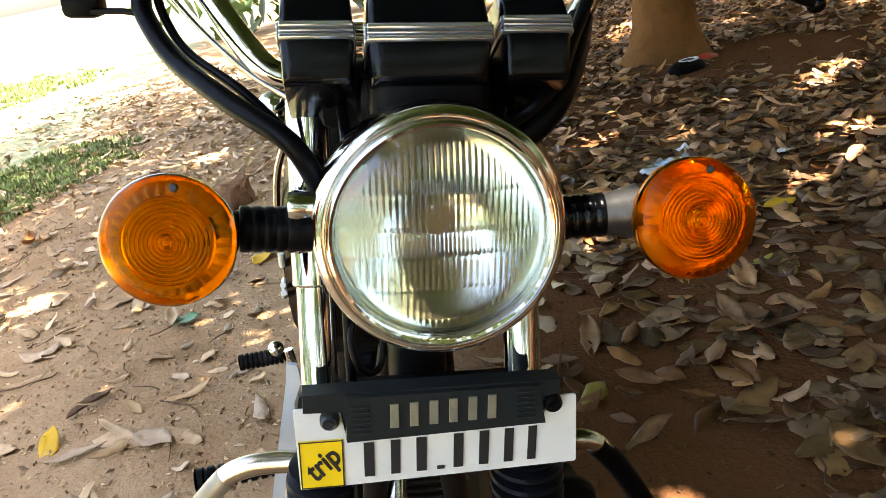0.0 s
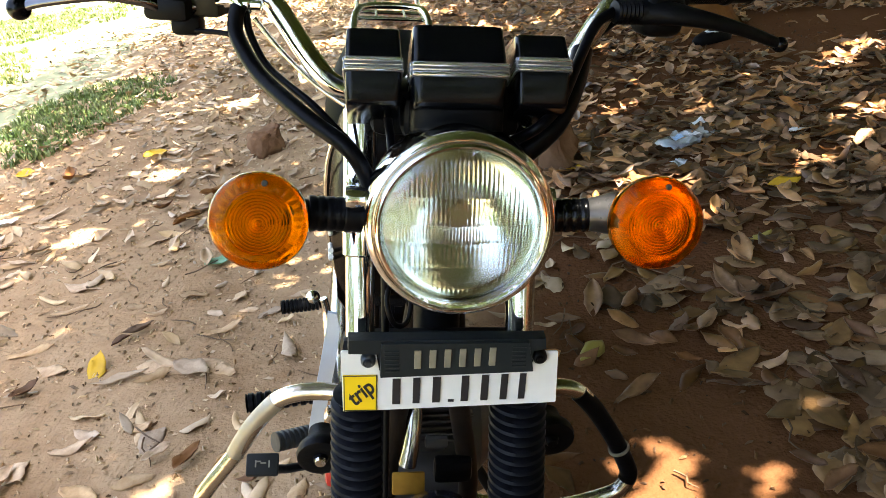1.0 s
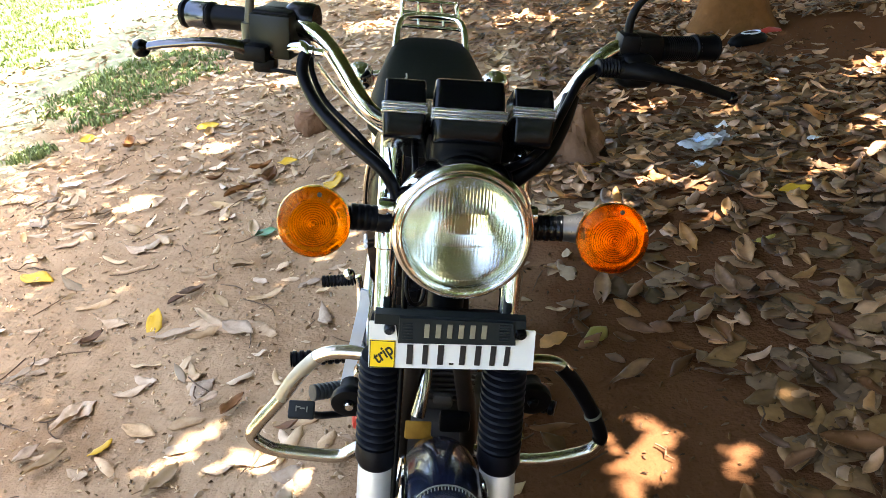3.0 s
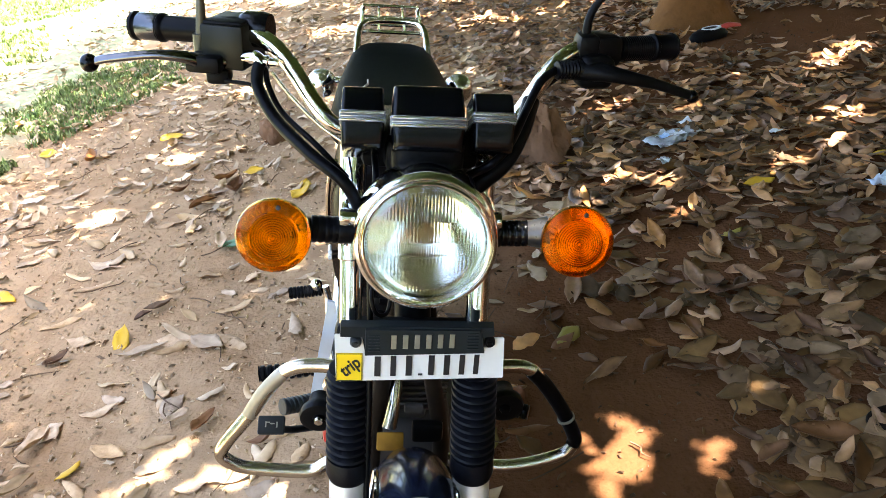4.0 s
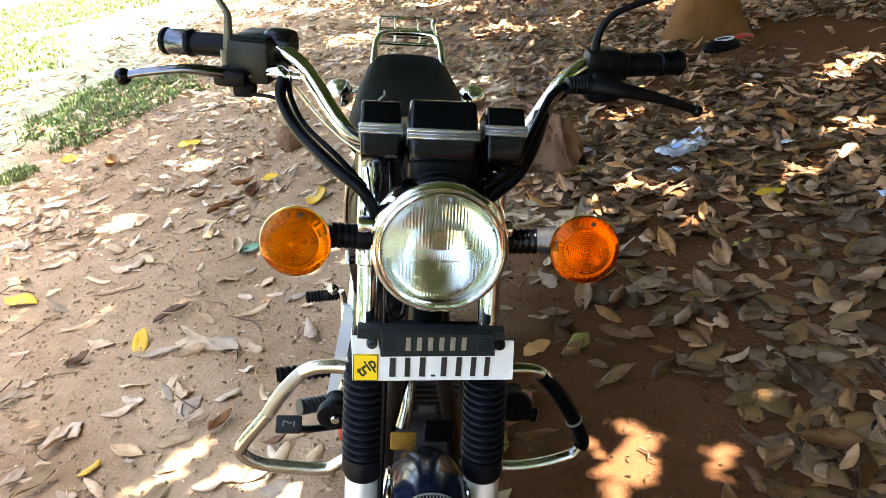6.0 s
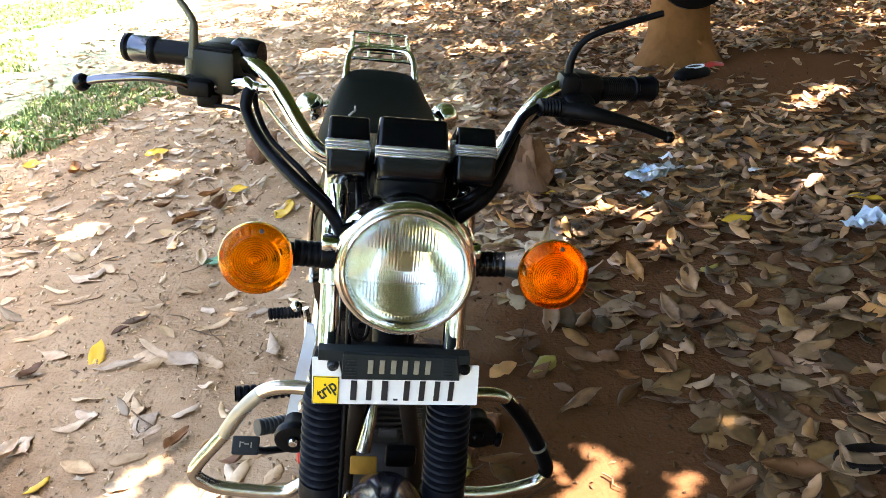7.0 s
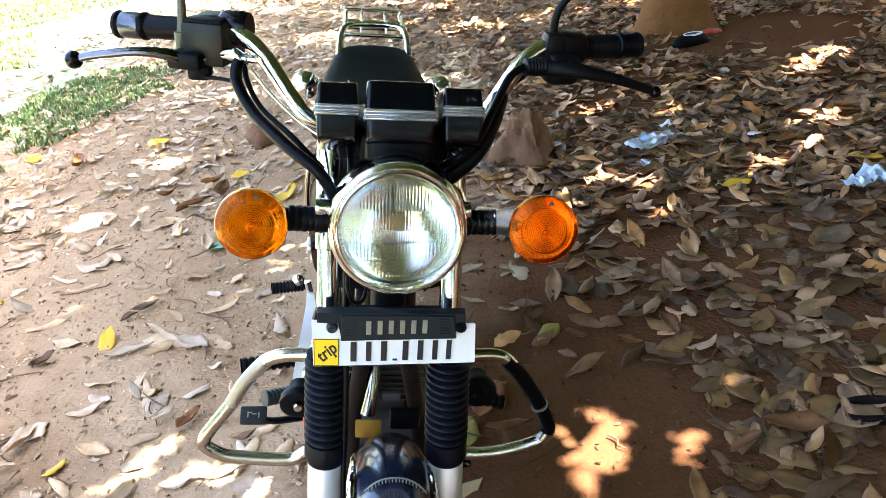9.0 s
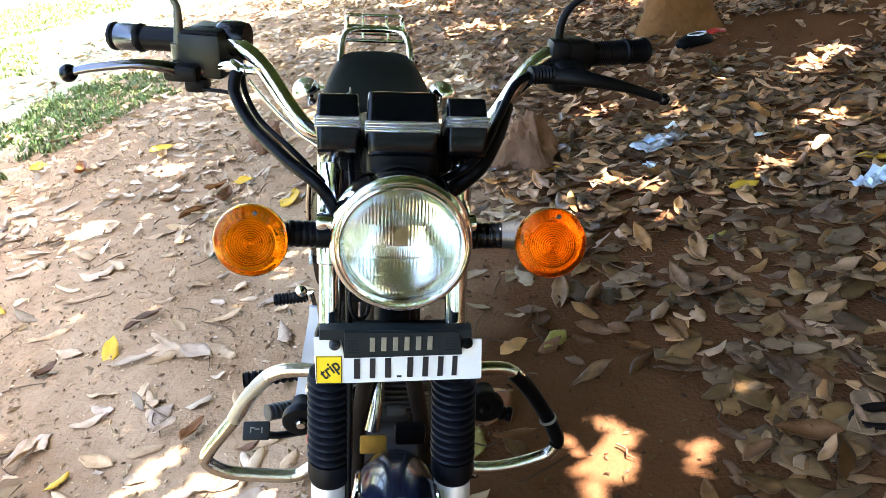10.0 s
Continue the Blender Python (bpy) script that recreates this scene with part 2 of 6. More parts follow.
def lathe(bm, profile, m=None, sides=32, close=False):
    """Turns a profile of (radius, along) round the local y axis."""
    m = m or Matrix()
    rings = []
    for r, y in profile:
        if r < 1e-6:
            rings.append([bm.verts.new(m @ Vector((0, y, 0)))])
        else:
            rings.append([bm.verts.new(m @ Vector((r * math.cos(2 * math.pi * k / sides), y, r * math.sin(2 * math.pi * k / sides)))) for k in range(sides)])
    pairs = list(zip(rings, rings[1:])) + ([(rings[-1], rings[0])] if close else [])
    for a, b in pairs:
        for k in range(sides):
            k2 = (k + 1) % sides
            if len(a) == 1 and len(b) == 1:
                continue
            if len(a) == 1:
                bm.faces.new((a[0], b[k2], b[k]))
            elif len(b) == 1:
                bm.faces.new((a[k], a[k2], b[0]))
            else:
                bm.faces.new((a[k], a[k2], b[k2], b[k]))
    return bm


def loft(bm, sections, cap=True):
    """Joins closed rings of equal length."""
    rings = [[bm.verts.new(p) for p in s] for s in sections]
    n = len(rings[0])
    for a, b in zip(rings, rings[1:]):
        for k in range(n):
            bm.faces.new((a[k], a[(k + 1) % n], b[(k + 1) % n], b[k]))
    if cap:
        bm.faces.new(rings[0][::-1])
        bm.faces.new(rings[-1])
    bmesh.ops.recalc_face_normals(bm, faces=bm.faces)
    return bm


def rounded(width, height, power=3.0, n=28):
    """A rounded rectangle, as points about the origin."""
    out = []
    for k in range(n):
        a = 2 * math.pi * k / n
        c, s = math.cos(a), math.sin(a)
        out.append((width / 2 * math.copysign(abs(c) ** (2 / power), c), height / 2 * math.copysign(abs(s) ** (2 / power), s)))
    return out


# ---- the ground, one sheet to the horizon ----
SHADE_EDGE = -2.2


def ground_height(x, y):
    near = math.exp(-((x / 6) ** 2 + ((y - 3) / 7) ** 2))
    h = 0.012 * noise.noise((x * 2.1, y * 2.1, 0.3)) + 0.008 * noise.noise((x * 7, y * 7, 1.7)) + 0.004 * noise.noise((x * 13, y * 13, 4.1))
    return (h - 0.004) * near - 0.02 * (1 - near)


def strip_steps(lo, hi, fine_lo, fine_hi, fine, grow=1.35):
    out = list(np.arange(fine_lo, fine_hi + 1e-6, fine))
    s, v = fine, fine_hi
    while v < hi:
        s *= grow
        v += s
        out.append(v)
    s, v = fine, fine_lo
    while v > lo:
        s *= grow
        v -= s
        out.insert(0, v)
    return out


def build_ground():
    xs, ys = strip_steps(-900, 900, -3.2, 3.4, 0.04), strip_steps(-900, 900, -0.4, 6.4, 0.04)
    verts = [(x, y, ground_height(x, y)) for y in ys for x in xs]
    n = len(xs)
    faces = [(j * n + i, j * n + i + 1, (j + 1) * n + i + 1, (j + 1) * n + i) for j in range(len(ys) - 1) for i in range(n - 1)]
    me = bpy.data.meshes.new("ground")
    me.from_pydata(verts, [], faces)
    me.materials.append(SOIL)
    me.shade_smooth()
    tagged(new("ground", me), "trodden red-brown soil strewn with dry leaves", "ground", kind="structure")


build_ground()


# ---- leaves and litter ----
def leaf_mesh(length, width, curl, fold, seed):
    """One leaf: ovate with a drawn-out tip, cupped across its rib, curled along it and a little wavy at the rim."""
    r = random.Random(seed)
    vs, fs = [], []
    n = 8
    bend, twist, wave, skew = r.uniform(-0.3, 0.3), r.uniform(-0.5, 0.5), r.uniform(0.02, 0.05), r.uniform(0.75, 1.1)
    for i in range(n + 1):
        s = i / n
        w = width / 2 * (math.sin(math.pi * s ** skew) ** 0.75 if 0 < i < n else 0.03)
        x = (s - 0.5) * length
        z = curl * length * ((s - 0.5) * 2) ** 2 + r.uniform(-0.01, 0.01) * length
        off = bend * length * (s - 0.5) ** 2
        for k in (-1, -0.5, 0, 0.5, 1):
            rim = wave * length * math.sin(s * 9 + seed + k) * k * k
            vs.append((x, off + k * w * (r.uniform(0.82, 1.1) if abs(k) == 1 else 1), z + (abs(k) ** 1.6) * w * fold + k * w * twist * (s - 0.5) + rim))
    for i in range(n):
        for k in range(4):
            a = i * 5 + k
            fs.append((a, a + 1, a + 6, a + 5))
    return vs, fs


def thicken(vs, fs, depth=0.0012):
    n = len(vs)
    under = [(x, y, z - depth) for x, y, z in vs]
    rim = {}
    for f in fs:
        for a, b in zip(f, f[1:] + f[:1]):
            if (b, a) in rim:
                del rim[(b, a)]
            else:
                rim[(a, b)] = 1
    return vs + under, fs + [tuple(i + n for i in f[::-1]) for f in fs] + [(b, a, a + n, b + n) for a, b in rim]


LEAVES = []
rnd = random.Random(4)
for k in range(24):
    LEAVES.append(leaf_mesh(rnd.uniform(0.085, 0.15), rnd.uniform(0.034, 0.062), rnd.uniform(-0.12, 0.15), rnd.uniform(-0.5, 0.6), k))


def lay(x, y, r, tilt=17, lift=0.004):
    m = pose(x, y, ground_height(x, y) + lift + r.random() * 0.018, r.gauss(0, tilt), r.gauss(0, tilt), r.uniform(0, 360))
    k = r.uniform(0.65, 1.15)
    return m @ Matrix.Diagonal((k, k * (0.78 if x < -0.1 else 1.0), k, 1))


def litter_density(x, y):
    """How thick the leaves lie, from 0 to 1: thin on the trodden side, thick towards the tree and far off."""
    d = 0.07 + 0.75 / (1 + math.exp(-(x - 0.3) * 4)) + 0.55 / (1 + math.exp(-(y - 4.2) * 1.5))
    if -1.6 < x < 0.1 and y < 1.9:
        d *= 0.5
    if x > 0.05 and y < 1.7:
        d *= 0.15 if x < 0.5 + 0.12 * y else 0.3 if y < 0.9 else 0.5
    if x < -1.5 and y > 3.6:
        d *= 0.5
    d *= 0.6 + 1.0 * max(0, 0.5 + noise.noise((x * 1.3, y * 1.3, 5)))
    if math.hypot(x - 2.35, (y - 3.95) * 1.2) < 0.62:
        d *= 0.08
    return min(1, d)


def trodden_spot(x, y):
    """The swept bare soil beside the front wheel."""
    return 0.24 < x < 0.62 and 0.38 < y < 0.76


def build_litter():
    r = random.Random(11)
    spots = []
    while len(spots) < 13000:
        x, y = r.uniform(-4, 5.5), 0.35 + 9.5 * r.random() ** 1.35
        if abs(x) > 0.9 + 0.62 * (y + 0.8):
            continue
        if r.random() < litter_density(x, y):
            spots.append((x, y))
    around = 0
    while around < 3800:
        x, y = r.uniform(-3.5, 6.5), r.uniform(-4.5, 7.5)
        if (y < 0.35 or abs(x) > 0.9 + 0.62 * (y + 0.8)) and r.random() < 0.3 + 0.5 * litter_density(x, max(y, 1.4)):
            spots.append((x, y))
            around += 1
    spots.sort(key=lambda p: math.hypot(p[0], p[1] + 0.8))
    near = [p for i, p in enumerate([q for q in spots if q[1] > 0.35][:500]) if i % 3 == 0][:160]
    chosen = set(near)
    litters = {}
    heaps = {"dry": ([], []), "darkened": ([], [])}

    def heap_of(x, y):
        # past this wavy line leaves take the colour darkened for shade
        return "darkened" if x + 1.1 * noise.noise((x * 1.4, y * 1.4, 8)) > -0.05 else "dry"

    for p in spots:
        if p in chosen:
            continue
        v, f = r.choice(LEAVES)
        m = lay(*p, r, 13 if p[0] > 0.1 else 14, 0.004 + (0.022 * r.random() if p[0] > 0.3 and p[1] > 1.5 else 0))
        if trodden_spot(*p):
            continue
        if p[1] < 2.3:
            v, f = thicken(v, f)
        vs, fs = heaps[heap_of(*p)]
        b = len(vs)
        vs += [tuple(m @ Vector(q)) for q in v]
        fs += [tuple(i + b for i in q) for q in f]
    for kind, label, material in (("dry", "pale dry fallen leaves scattered on trodden soil", LEAF), ("darkened", "brown leaves darkened for shade, matted on the soil", LEAF_SHADE)):
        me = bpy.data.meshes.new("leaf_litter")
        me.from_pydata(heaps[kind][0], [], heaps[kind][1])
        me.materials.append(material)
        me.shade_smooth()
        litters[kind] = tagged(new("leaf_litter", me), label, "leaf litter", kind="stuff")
    shared = {"dry": [], "darkened": []}
    for v, f in LEAVES:
        for kind, material in (("dry", LEAF_OB), ("darkened", LEAF_BROWN_SHADE_OB)):
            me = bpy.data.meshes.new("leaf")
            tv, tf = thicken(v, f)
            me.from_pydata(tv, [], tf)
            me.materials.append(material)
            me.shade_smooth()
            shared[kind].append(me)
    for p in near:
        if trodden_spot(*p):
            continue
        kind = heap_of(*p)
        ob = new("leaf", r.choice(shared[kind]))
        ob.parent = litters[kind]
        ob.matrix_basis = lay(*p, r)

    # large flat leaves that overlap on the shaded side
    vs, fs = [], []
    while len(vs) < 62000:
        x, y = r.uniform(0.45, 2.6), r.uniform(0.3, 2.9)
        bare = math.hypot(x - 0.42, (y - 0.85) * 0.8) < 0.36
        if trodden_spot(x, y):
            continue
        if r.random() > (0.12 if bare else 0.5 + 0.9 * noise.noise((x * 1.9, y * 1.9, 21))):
            continue
        length = r.uniform(0.09, 0.17)
        v, f = thicken(*leaf_mesh(length, length * r.uniform(0.42, 0.62), r.uniform(-0.08, 0.12), r.uniform(-0.3, 0.3), r.randint(0, 9999)))
        m = pose(x, y, ground_height(x, y) + 0.003 + 0.008 * r.random(), r.gauss(0, 5), r.gauss(0, 5), r.uniform(0, 360))
        b = len(vs)
        vs += [tuple(m @ Vector(q)) for q in v]
        fs += [tuple(i + b for i in q) for q in f]
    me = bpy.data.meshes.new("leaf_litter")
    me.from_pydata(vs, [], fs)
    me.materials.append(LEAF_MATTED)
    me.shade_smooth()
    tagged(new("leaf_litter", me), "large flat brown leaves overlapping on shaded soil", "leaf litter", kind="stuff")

    # leaves that lie where they can be told apart: sort, place, length and turn
    TRODDEN_SIDE_1 = (("p", -0.847, 1.382, 0.19, -23), ("d", -1.264, 1.386, 0.089, 40), ("p", -1.252, 1.514, 0.168, -30), ("s", -1.374, 1.653, 0.19, 5), ("d", -1.034, 1.589, 0.07, 19), ("s", -0.694, 1.526, 0.14, 21), ("p", -0.556, 1.598, 0.09, 20), ("p", -0.686, 1.331, 0.155, -43), ("w", -0.868, 1.126, 0.119, -34), ("w", -0.81, 1.047, 0.122, 75), ("p", -1.027, 1.082, 0.121, 6), ("p", -1, 1.124, 0.092, -24), ("w", -1.174, 1.038, 0.17, -48), ("p", -0.943, 0.888, 0.126, -29), ("p", -0.812, 0.894, 0.108, 7), ("p", -0.79, 0.794, 0.112, 12), ("y", -1.029, 0.829, 0.078, 55), ("d", -0.684, 0.931, 0.092, 54), ("p", -1.39, 1.241, 0.083, -13), ("p", -1.52, 1.513, 0.082, -3))
    TRODDEN_SIDE_2 = (("p", -1.324, 2.08, 0.19, -26), ("s", -1.31, 1.906, 0.135, 17), ("p", -1.69, 2.199, 0.117, 9), ("p", -1.678, 2.311, 0.082, 57), ("p", -1.254, 2.237, 0.098, 4), ("p", -1.06, 1.826, 0.09, -23), ("p", -0.96, 1.751, 0.084, 8), ("p", -0.854, 1.827, 0.115, -16), ("p", -0.744, 1.664, 0.076, -36), ("s", -0.465, 1.692, 0.09, 20), ("w", -0.68, 1.756, 0.085, 72), ("p", -0.636, 1.654, 0.073, -5), ("y", -1.69, 1.906, 0.176, -24), ("d", -0.515, 0.816, 0.071, 16), ("w", -0.408, 0.756, 0.081, 62), ("s", -1.198, 0.829, 0.071, 0), ("p", -0.673, 0.69, 0.086, 3), ("w", -0.483, 0.638, 0.113, -17), ("p", -1.054, 0.739, 0.086, -29), ("p", -1.402, 1.294, 0.07, -167))
    GRASS_SIDE_1 = (("s", -1.741, 2.94, 0.156, 47), ("d", -1.18, 2.782, 0.099, 43), ("p", -1.617, 3.277, 0.095, 13), ("s", -1.135, 2.39, 0.168, 12), ("d", -1.843, 3.492, 0.19, 99), ("d", -0.956, 2.832, 0.128, 35), ("d", -1.022, 2.554, 0.138, 36), ("y", -0.561, 2.518, 0.177, 71), ("p", -1.442, 3.875, 0.134, 76), ("p", -0.972, 2.681, 0.132, 38), ("d", -0.889, 2.665, 0.19, 90), ("p", -1.912, 2.672, 0.19, -31), ("p", -1.943, 2.496, 0.175, -44), ("p", -1.127, 3.526, 0.122, 0), ("p", -1.053, 3.81, 0.155, -38), ("p", -1.249, 3.552, 0.089, 22), ("p", -1.466, 3.397, 0.158, -33))
    SHADED_SIDE_1 = (("g", 0.352, 1.076, 0.124, 49), ("p", 0.38, 0.962, 0.07, -50), ("d", 0.422, 1.028, 0.07, -38), ("p", 0.6, 1.121, 0.101, 41), ("p", 0.718, 0.684, 0.127, -59), ("s", 1.03, 0.824, 0.188, -42), ("p", 0.985, 1.094, 0.133, -64), ("p", 0.732, 0.962, 0.1, -68), ("d", 0.685, 0.99, 0.122, -84), ("s", 0.904, 1.2, 0.142, 50), ("w", 0.809, 0.865, 0.119, -84), ("p", 0.877, 1.013, 0.098, -31), ("d", 0.979, 0.934, 0.101, -70), ("d", 0.56, 0.952, 0.07, -43), ("p", 0.311, 1.24, 0.103, -18), ("w", 0.778, 0.522, 0.077, -56), ("p", 0.861, 0.501, 0.07, -15), ("p", 1.31, 1.288, 0.108, -40), ("g", 1, 1.498, 0.088, 19), ("p", 0.312, 1.51, 0.087, -87))
    SHADED_SIDE_2 = (("d", 0.683, 0.493, 0.094, 21), ("w", 0.822, 1.26, 0.164, -53), ("d", 0.86, 0.772, 0.109, -74), ("d", 0.944, 0.688, 0.093, -53), ("p", 0.66, 0.851, 0.07, -43), ("w", 0.846, 0.586, 0.083, -42), ("d", 0.698, 1.248, 0.101, -43), ("p", 0.863, 0.412, 0.095, 18), ("d", 1.048, 0.731, 0.081, -74), ("d", 0.652, 0.552, 0.077, -53), ("w", 0.547, 1.266, 0.104, -41), ("p", 0.78, 0.724, 0.086, -58))
    TREE_SIDE_1 = (("g", 0.608, 4.025, 0.19, 54), ("w", 1.347, 2.064, 0.157, -83), ("w", 1.41, 1.535, 0.189, -90), ("p", 1.136, 1.888, 0.142, 9), ("p", 0.852, 1.67, 0.113, 15), ("w", 1.406, 2.306, 0.19, -93), ("p", 1.584, 2.052, 0.173, 27), ("p", 1.637, 2.003, 0.179, 40), ("p", 1.249, 1.532, 0.124, 38), ("g", 1.866, 2.756, 0.136, 29), ("p", 1.457, 2.042, 0.123, -63), ("p", 1.788, 2.086, 0.133, 28), ("p", 1.014, 1.652, 0.123, 35), ("p", 1.631, 2.649, 0.097, -56), ("d", 1.556, 2.438, 0.143, -81), ("p", 0.969, 1.822, 0.116, 21), ("p", 0.755, 2.057, 0.127, 26), ("p", 0.949, 2.134, 0.19, -91), ("p", 1.451, 1.718, 0.106, -72), ("d", 1.255, 1.657, 0.093, -62))
    sorts = {"p": ("dry", 0.42, LEAF_OB), "w": ("dry", 0.58, LEAF_OB), "s": ("dry", 0.24, LEAF_OB), "d": ("darkened", 0.40, LEAF_BROWN_SHADE_OB), "y": ("dry", 0.48, YELLOW_LEAF), "g": ("dry", 0.45, OLIVE_LEAF)}
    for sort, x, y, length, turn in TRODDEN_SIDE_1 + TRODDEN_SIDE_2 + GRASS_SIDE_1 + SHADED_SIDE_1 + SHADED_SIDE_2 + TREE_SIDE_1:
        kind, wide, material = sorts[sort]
        # right of the bike the pale sorts get the shade-darkened copy
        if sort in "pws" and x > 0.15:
            material = LEAF_DIMMED_OB
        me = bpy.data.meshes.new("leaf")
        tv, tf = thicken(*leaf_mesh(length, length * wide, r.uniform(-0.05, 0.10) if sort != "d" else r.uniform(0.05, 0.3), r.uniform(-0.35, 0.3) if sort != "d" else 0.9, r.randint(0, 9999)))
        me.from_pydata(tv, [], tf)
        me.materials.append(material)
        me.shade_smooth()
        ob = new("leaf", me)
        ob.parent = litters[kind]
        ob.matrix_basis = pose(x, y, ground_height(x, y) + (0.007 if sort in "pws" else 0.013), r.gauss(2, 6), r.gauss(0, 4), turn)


build_litter()


LEAF_DARK_BITS = mat("dark leaf bits", (0.12, 0.065, 0.032), 0.6, 0, 0.4, 40, 0.2, isl=0.6, spec=0.05)
CRUMB = mat("soil crumb", (0.27, 0.17, 0.095), 0.9, 0, 0.4, 40, 0.3, isl=0.4, spec=0.03)


def build_crumbs():
    """Leaf bits, grit and twigs between the leaves."""
    r = random.Random(21)
    for name, label, count, material, lo, hi in (("leaf_crumbs", "crumbled pale leaf bits on the soil", 8500, LEAF, -3.2, 0.0), ("leaf_crumbs", "crumbled dark brown leaf bits on the right side", 3000, LEAF_DARK_BITS, 0.1, 2.6), ("leaf_crumbs", "dark crumbled leaf bits on trodden soil", 600, LEAF_DARK_BITS, -3.0, 0.3), ("soil_crumbs", "soil crumbs and bark bits on the soil", 3600, CRUMB, -3.2, 0.1)):
        vs, fs = [], []
        for k in range(count):
            x, y = r.uniform(lo, hi), 0.4 + 4.8 * r.random()
            if abs(x) > 0.7 + 0.62 * (y + 0.8):
                continue
            s = r.uniform(0.0025, 0.007) * (1.7 if r.random() < 0.06 else 1)
            m = pose(x, y, ground_height(x, y) + 0.002, r.gauss(0, 14), r.gauss(0, 14), r.uniform(0, 360))
            b = len(vs)
            ln = s * r.uniform(0.8, 2.2)
            for q in ((-ln, -s * 0.4, 0), (ln * 0.6, -s * 0.6, 0.001), (ln, s * 0.3, 0.003), (-ln * 0.5, s * 0.6, 0.001), (0, 0, s * 0.6 + 0.003)):
                vs.append(tuple(m @ Vector(q)))
            fs += [(b, b + 1, b + 4), (b + 1, b + 2, b + 4), (b + 2, b + 3, b + 4), (b + 3, b, b + 4)]
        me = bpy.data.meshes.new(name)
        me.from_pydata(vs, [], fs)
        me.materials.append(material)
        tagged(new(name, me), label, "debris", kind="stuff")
    bm = bmesh.new()
    for k in range(330):
        x, y = r.uniform(-2.6, 2.2), 0.5 + 3.6 * r.random()
        if abs(x) > 0.7 + 0.62 * (y + 0.8):
            continue
        a, ln = r.uniform(0, 6.28), r.uniform(0.04, 0.16)
        pts = [(x + math.cos(a) * ln * s + r.gauss(0, 0.006), y + math.sin(a) * ln * s + r.gauss(0, 0.006), ground_height(x, y) + 0.006 + r.random() * 0.012) for s in (0, 0.35, 0.7, 1)]
        tube(bm, pts, [0.0026, 0.0022, 0.0012], 5, 2)
    part("twigs", bm, TWIG)
    tagged(bpy.data.objects["twigs"], "thin dry brown twigs lying on the soil", "twigs", kind="stuff")


build_crumbs()


def single_leaf(name, label, x, y, length, width, turn, material, curl=0.05, fold=0.2, tilt=(0, 0), seed=1):
    v, f = thicken(*leaf_mesh(length, width, curl, fold, seed))
    me = bpy.data.meshes.new(name)
    me.from_pydata(v, [], f)
    me.materials.append(material)
    me.shade_smooth()
    ob = new(name, me)
    ob.matrix_world = pose(x, y, ground_height(x, y) + 0.012 + 0.35 * width * math.sin(radians(abs(tilt[0]))), *tilt, turn)
    return tagged(ob, label, "leaf")


RUST_LEAF = mat("rust-brown leaf", (0.28, 0.10, 0.03), 0.5, 0, 0.4, 26, 0.2, colour2=(0.15, 0.05, 0.02), spec=0.2)
PALE_LEAF = mat("pale grey leaf", (0.50, 0.37, 0.25), 0.7, 0, 0.3, 45, 0.4, colour2=(0.32, 0.22, 0.14), spec=0.05)
single_leaf("yellow_leaf", "bright yellow fallen leaf on soil", -1.44, 3.70, 0.14, 0.08, 8, YELLOW_LEAF, tilt=(16, 0), seed=31)
single_leaf("yellow_leaf", "pale yellow fallen leaf near the grass", -2.19, 3.74, 0.10, 0.085, 20, YELLOW_LEAF, tilt=(18, 0), seed=32)
single_leaf("yellow_leaf", "upturned yellow leaf on bare soil", -1.07, 1.45, 0.11, 0.055, 80, YELLOW_LEAF, tilt=(10, -32), seed=33)
single_leaf("yellow_leaf", "yellow fallen leaf among brown leaves", -0.83, 2.87, 0.10, 0.06, 12, YELLOW_LEAF, tilt=(16, 0), seed=34)
single_leaf("yellow_leaf", "greenish yellow leaf among dry leaves", 1.25, 1.85, 0.12, 0.055, 0, YELLOW_LEAF, tilt=(18, 0), seed=35)
single_leaf("yellow_leaf", "long yellow leaf beside a stone", 0.60, 2.36, 0.16, 0.05, -5, YELLOW_LEAF, seed=36)
single_leaf("yellow_leaf", "yellow folded leaf among dry leaves", 1.79, 1.90, 0.13, 0.05, -40, YELLOW_LEAF, seed=37, fold=0.7)
single_leaf("green_leaf", "small green leaf on soil", -0.80, 2.06, 0.11, 0.075, 10, GREEN_LEAF, seed=38)
single_leaf("pale_leaf", "large pale grey leaf on soil", -0.755, 1.34, 0.15, 0.075, -38, PALE_LEAF, seed=39)
single_leaf("fallen_leaf", "rust-brown leaf lying under the crash guard", 0.13, 0.80, 0.15, 0.09, 60, RUST_LEAF, seed=51)
single_leaf("fallen_leaf", "yellow-brown leaf lying beside the fork", 0.06, 0.69, 0.13, 0.07, 95, OLIVE_LEAF, seed=52)
single_leaf("pale_leaf", "tan leaf lying under the yellow leaf", -0.98, 1.37, 0.17, 0.035, 12, PALE_LEAF, seed=40)
single_leaf("curled_leaf", "dark curled leaf on bare soil", -0.99, 1.63, 0.10, 0.035, 25, TWIG, curl=0.2, fold=0.9, seed=41)


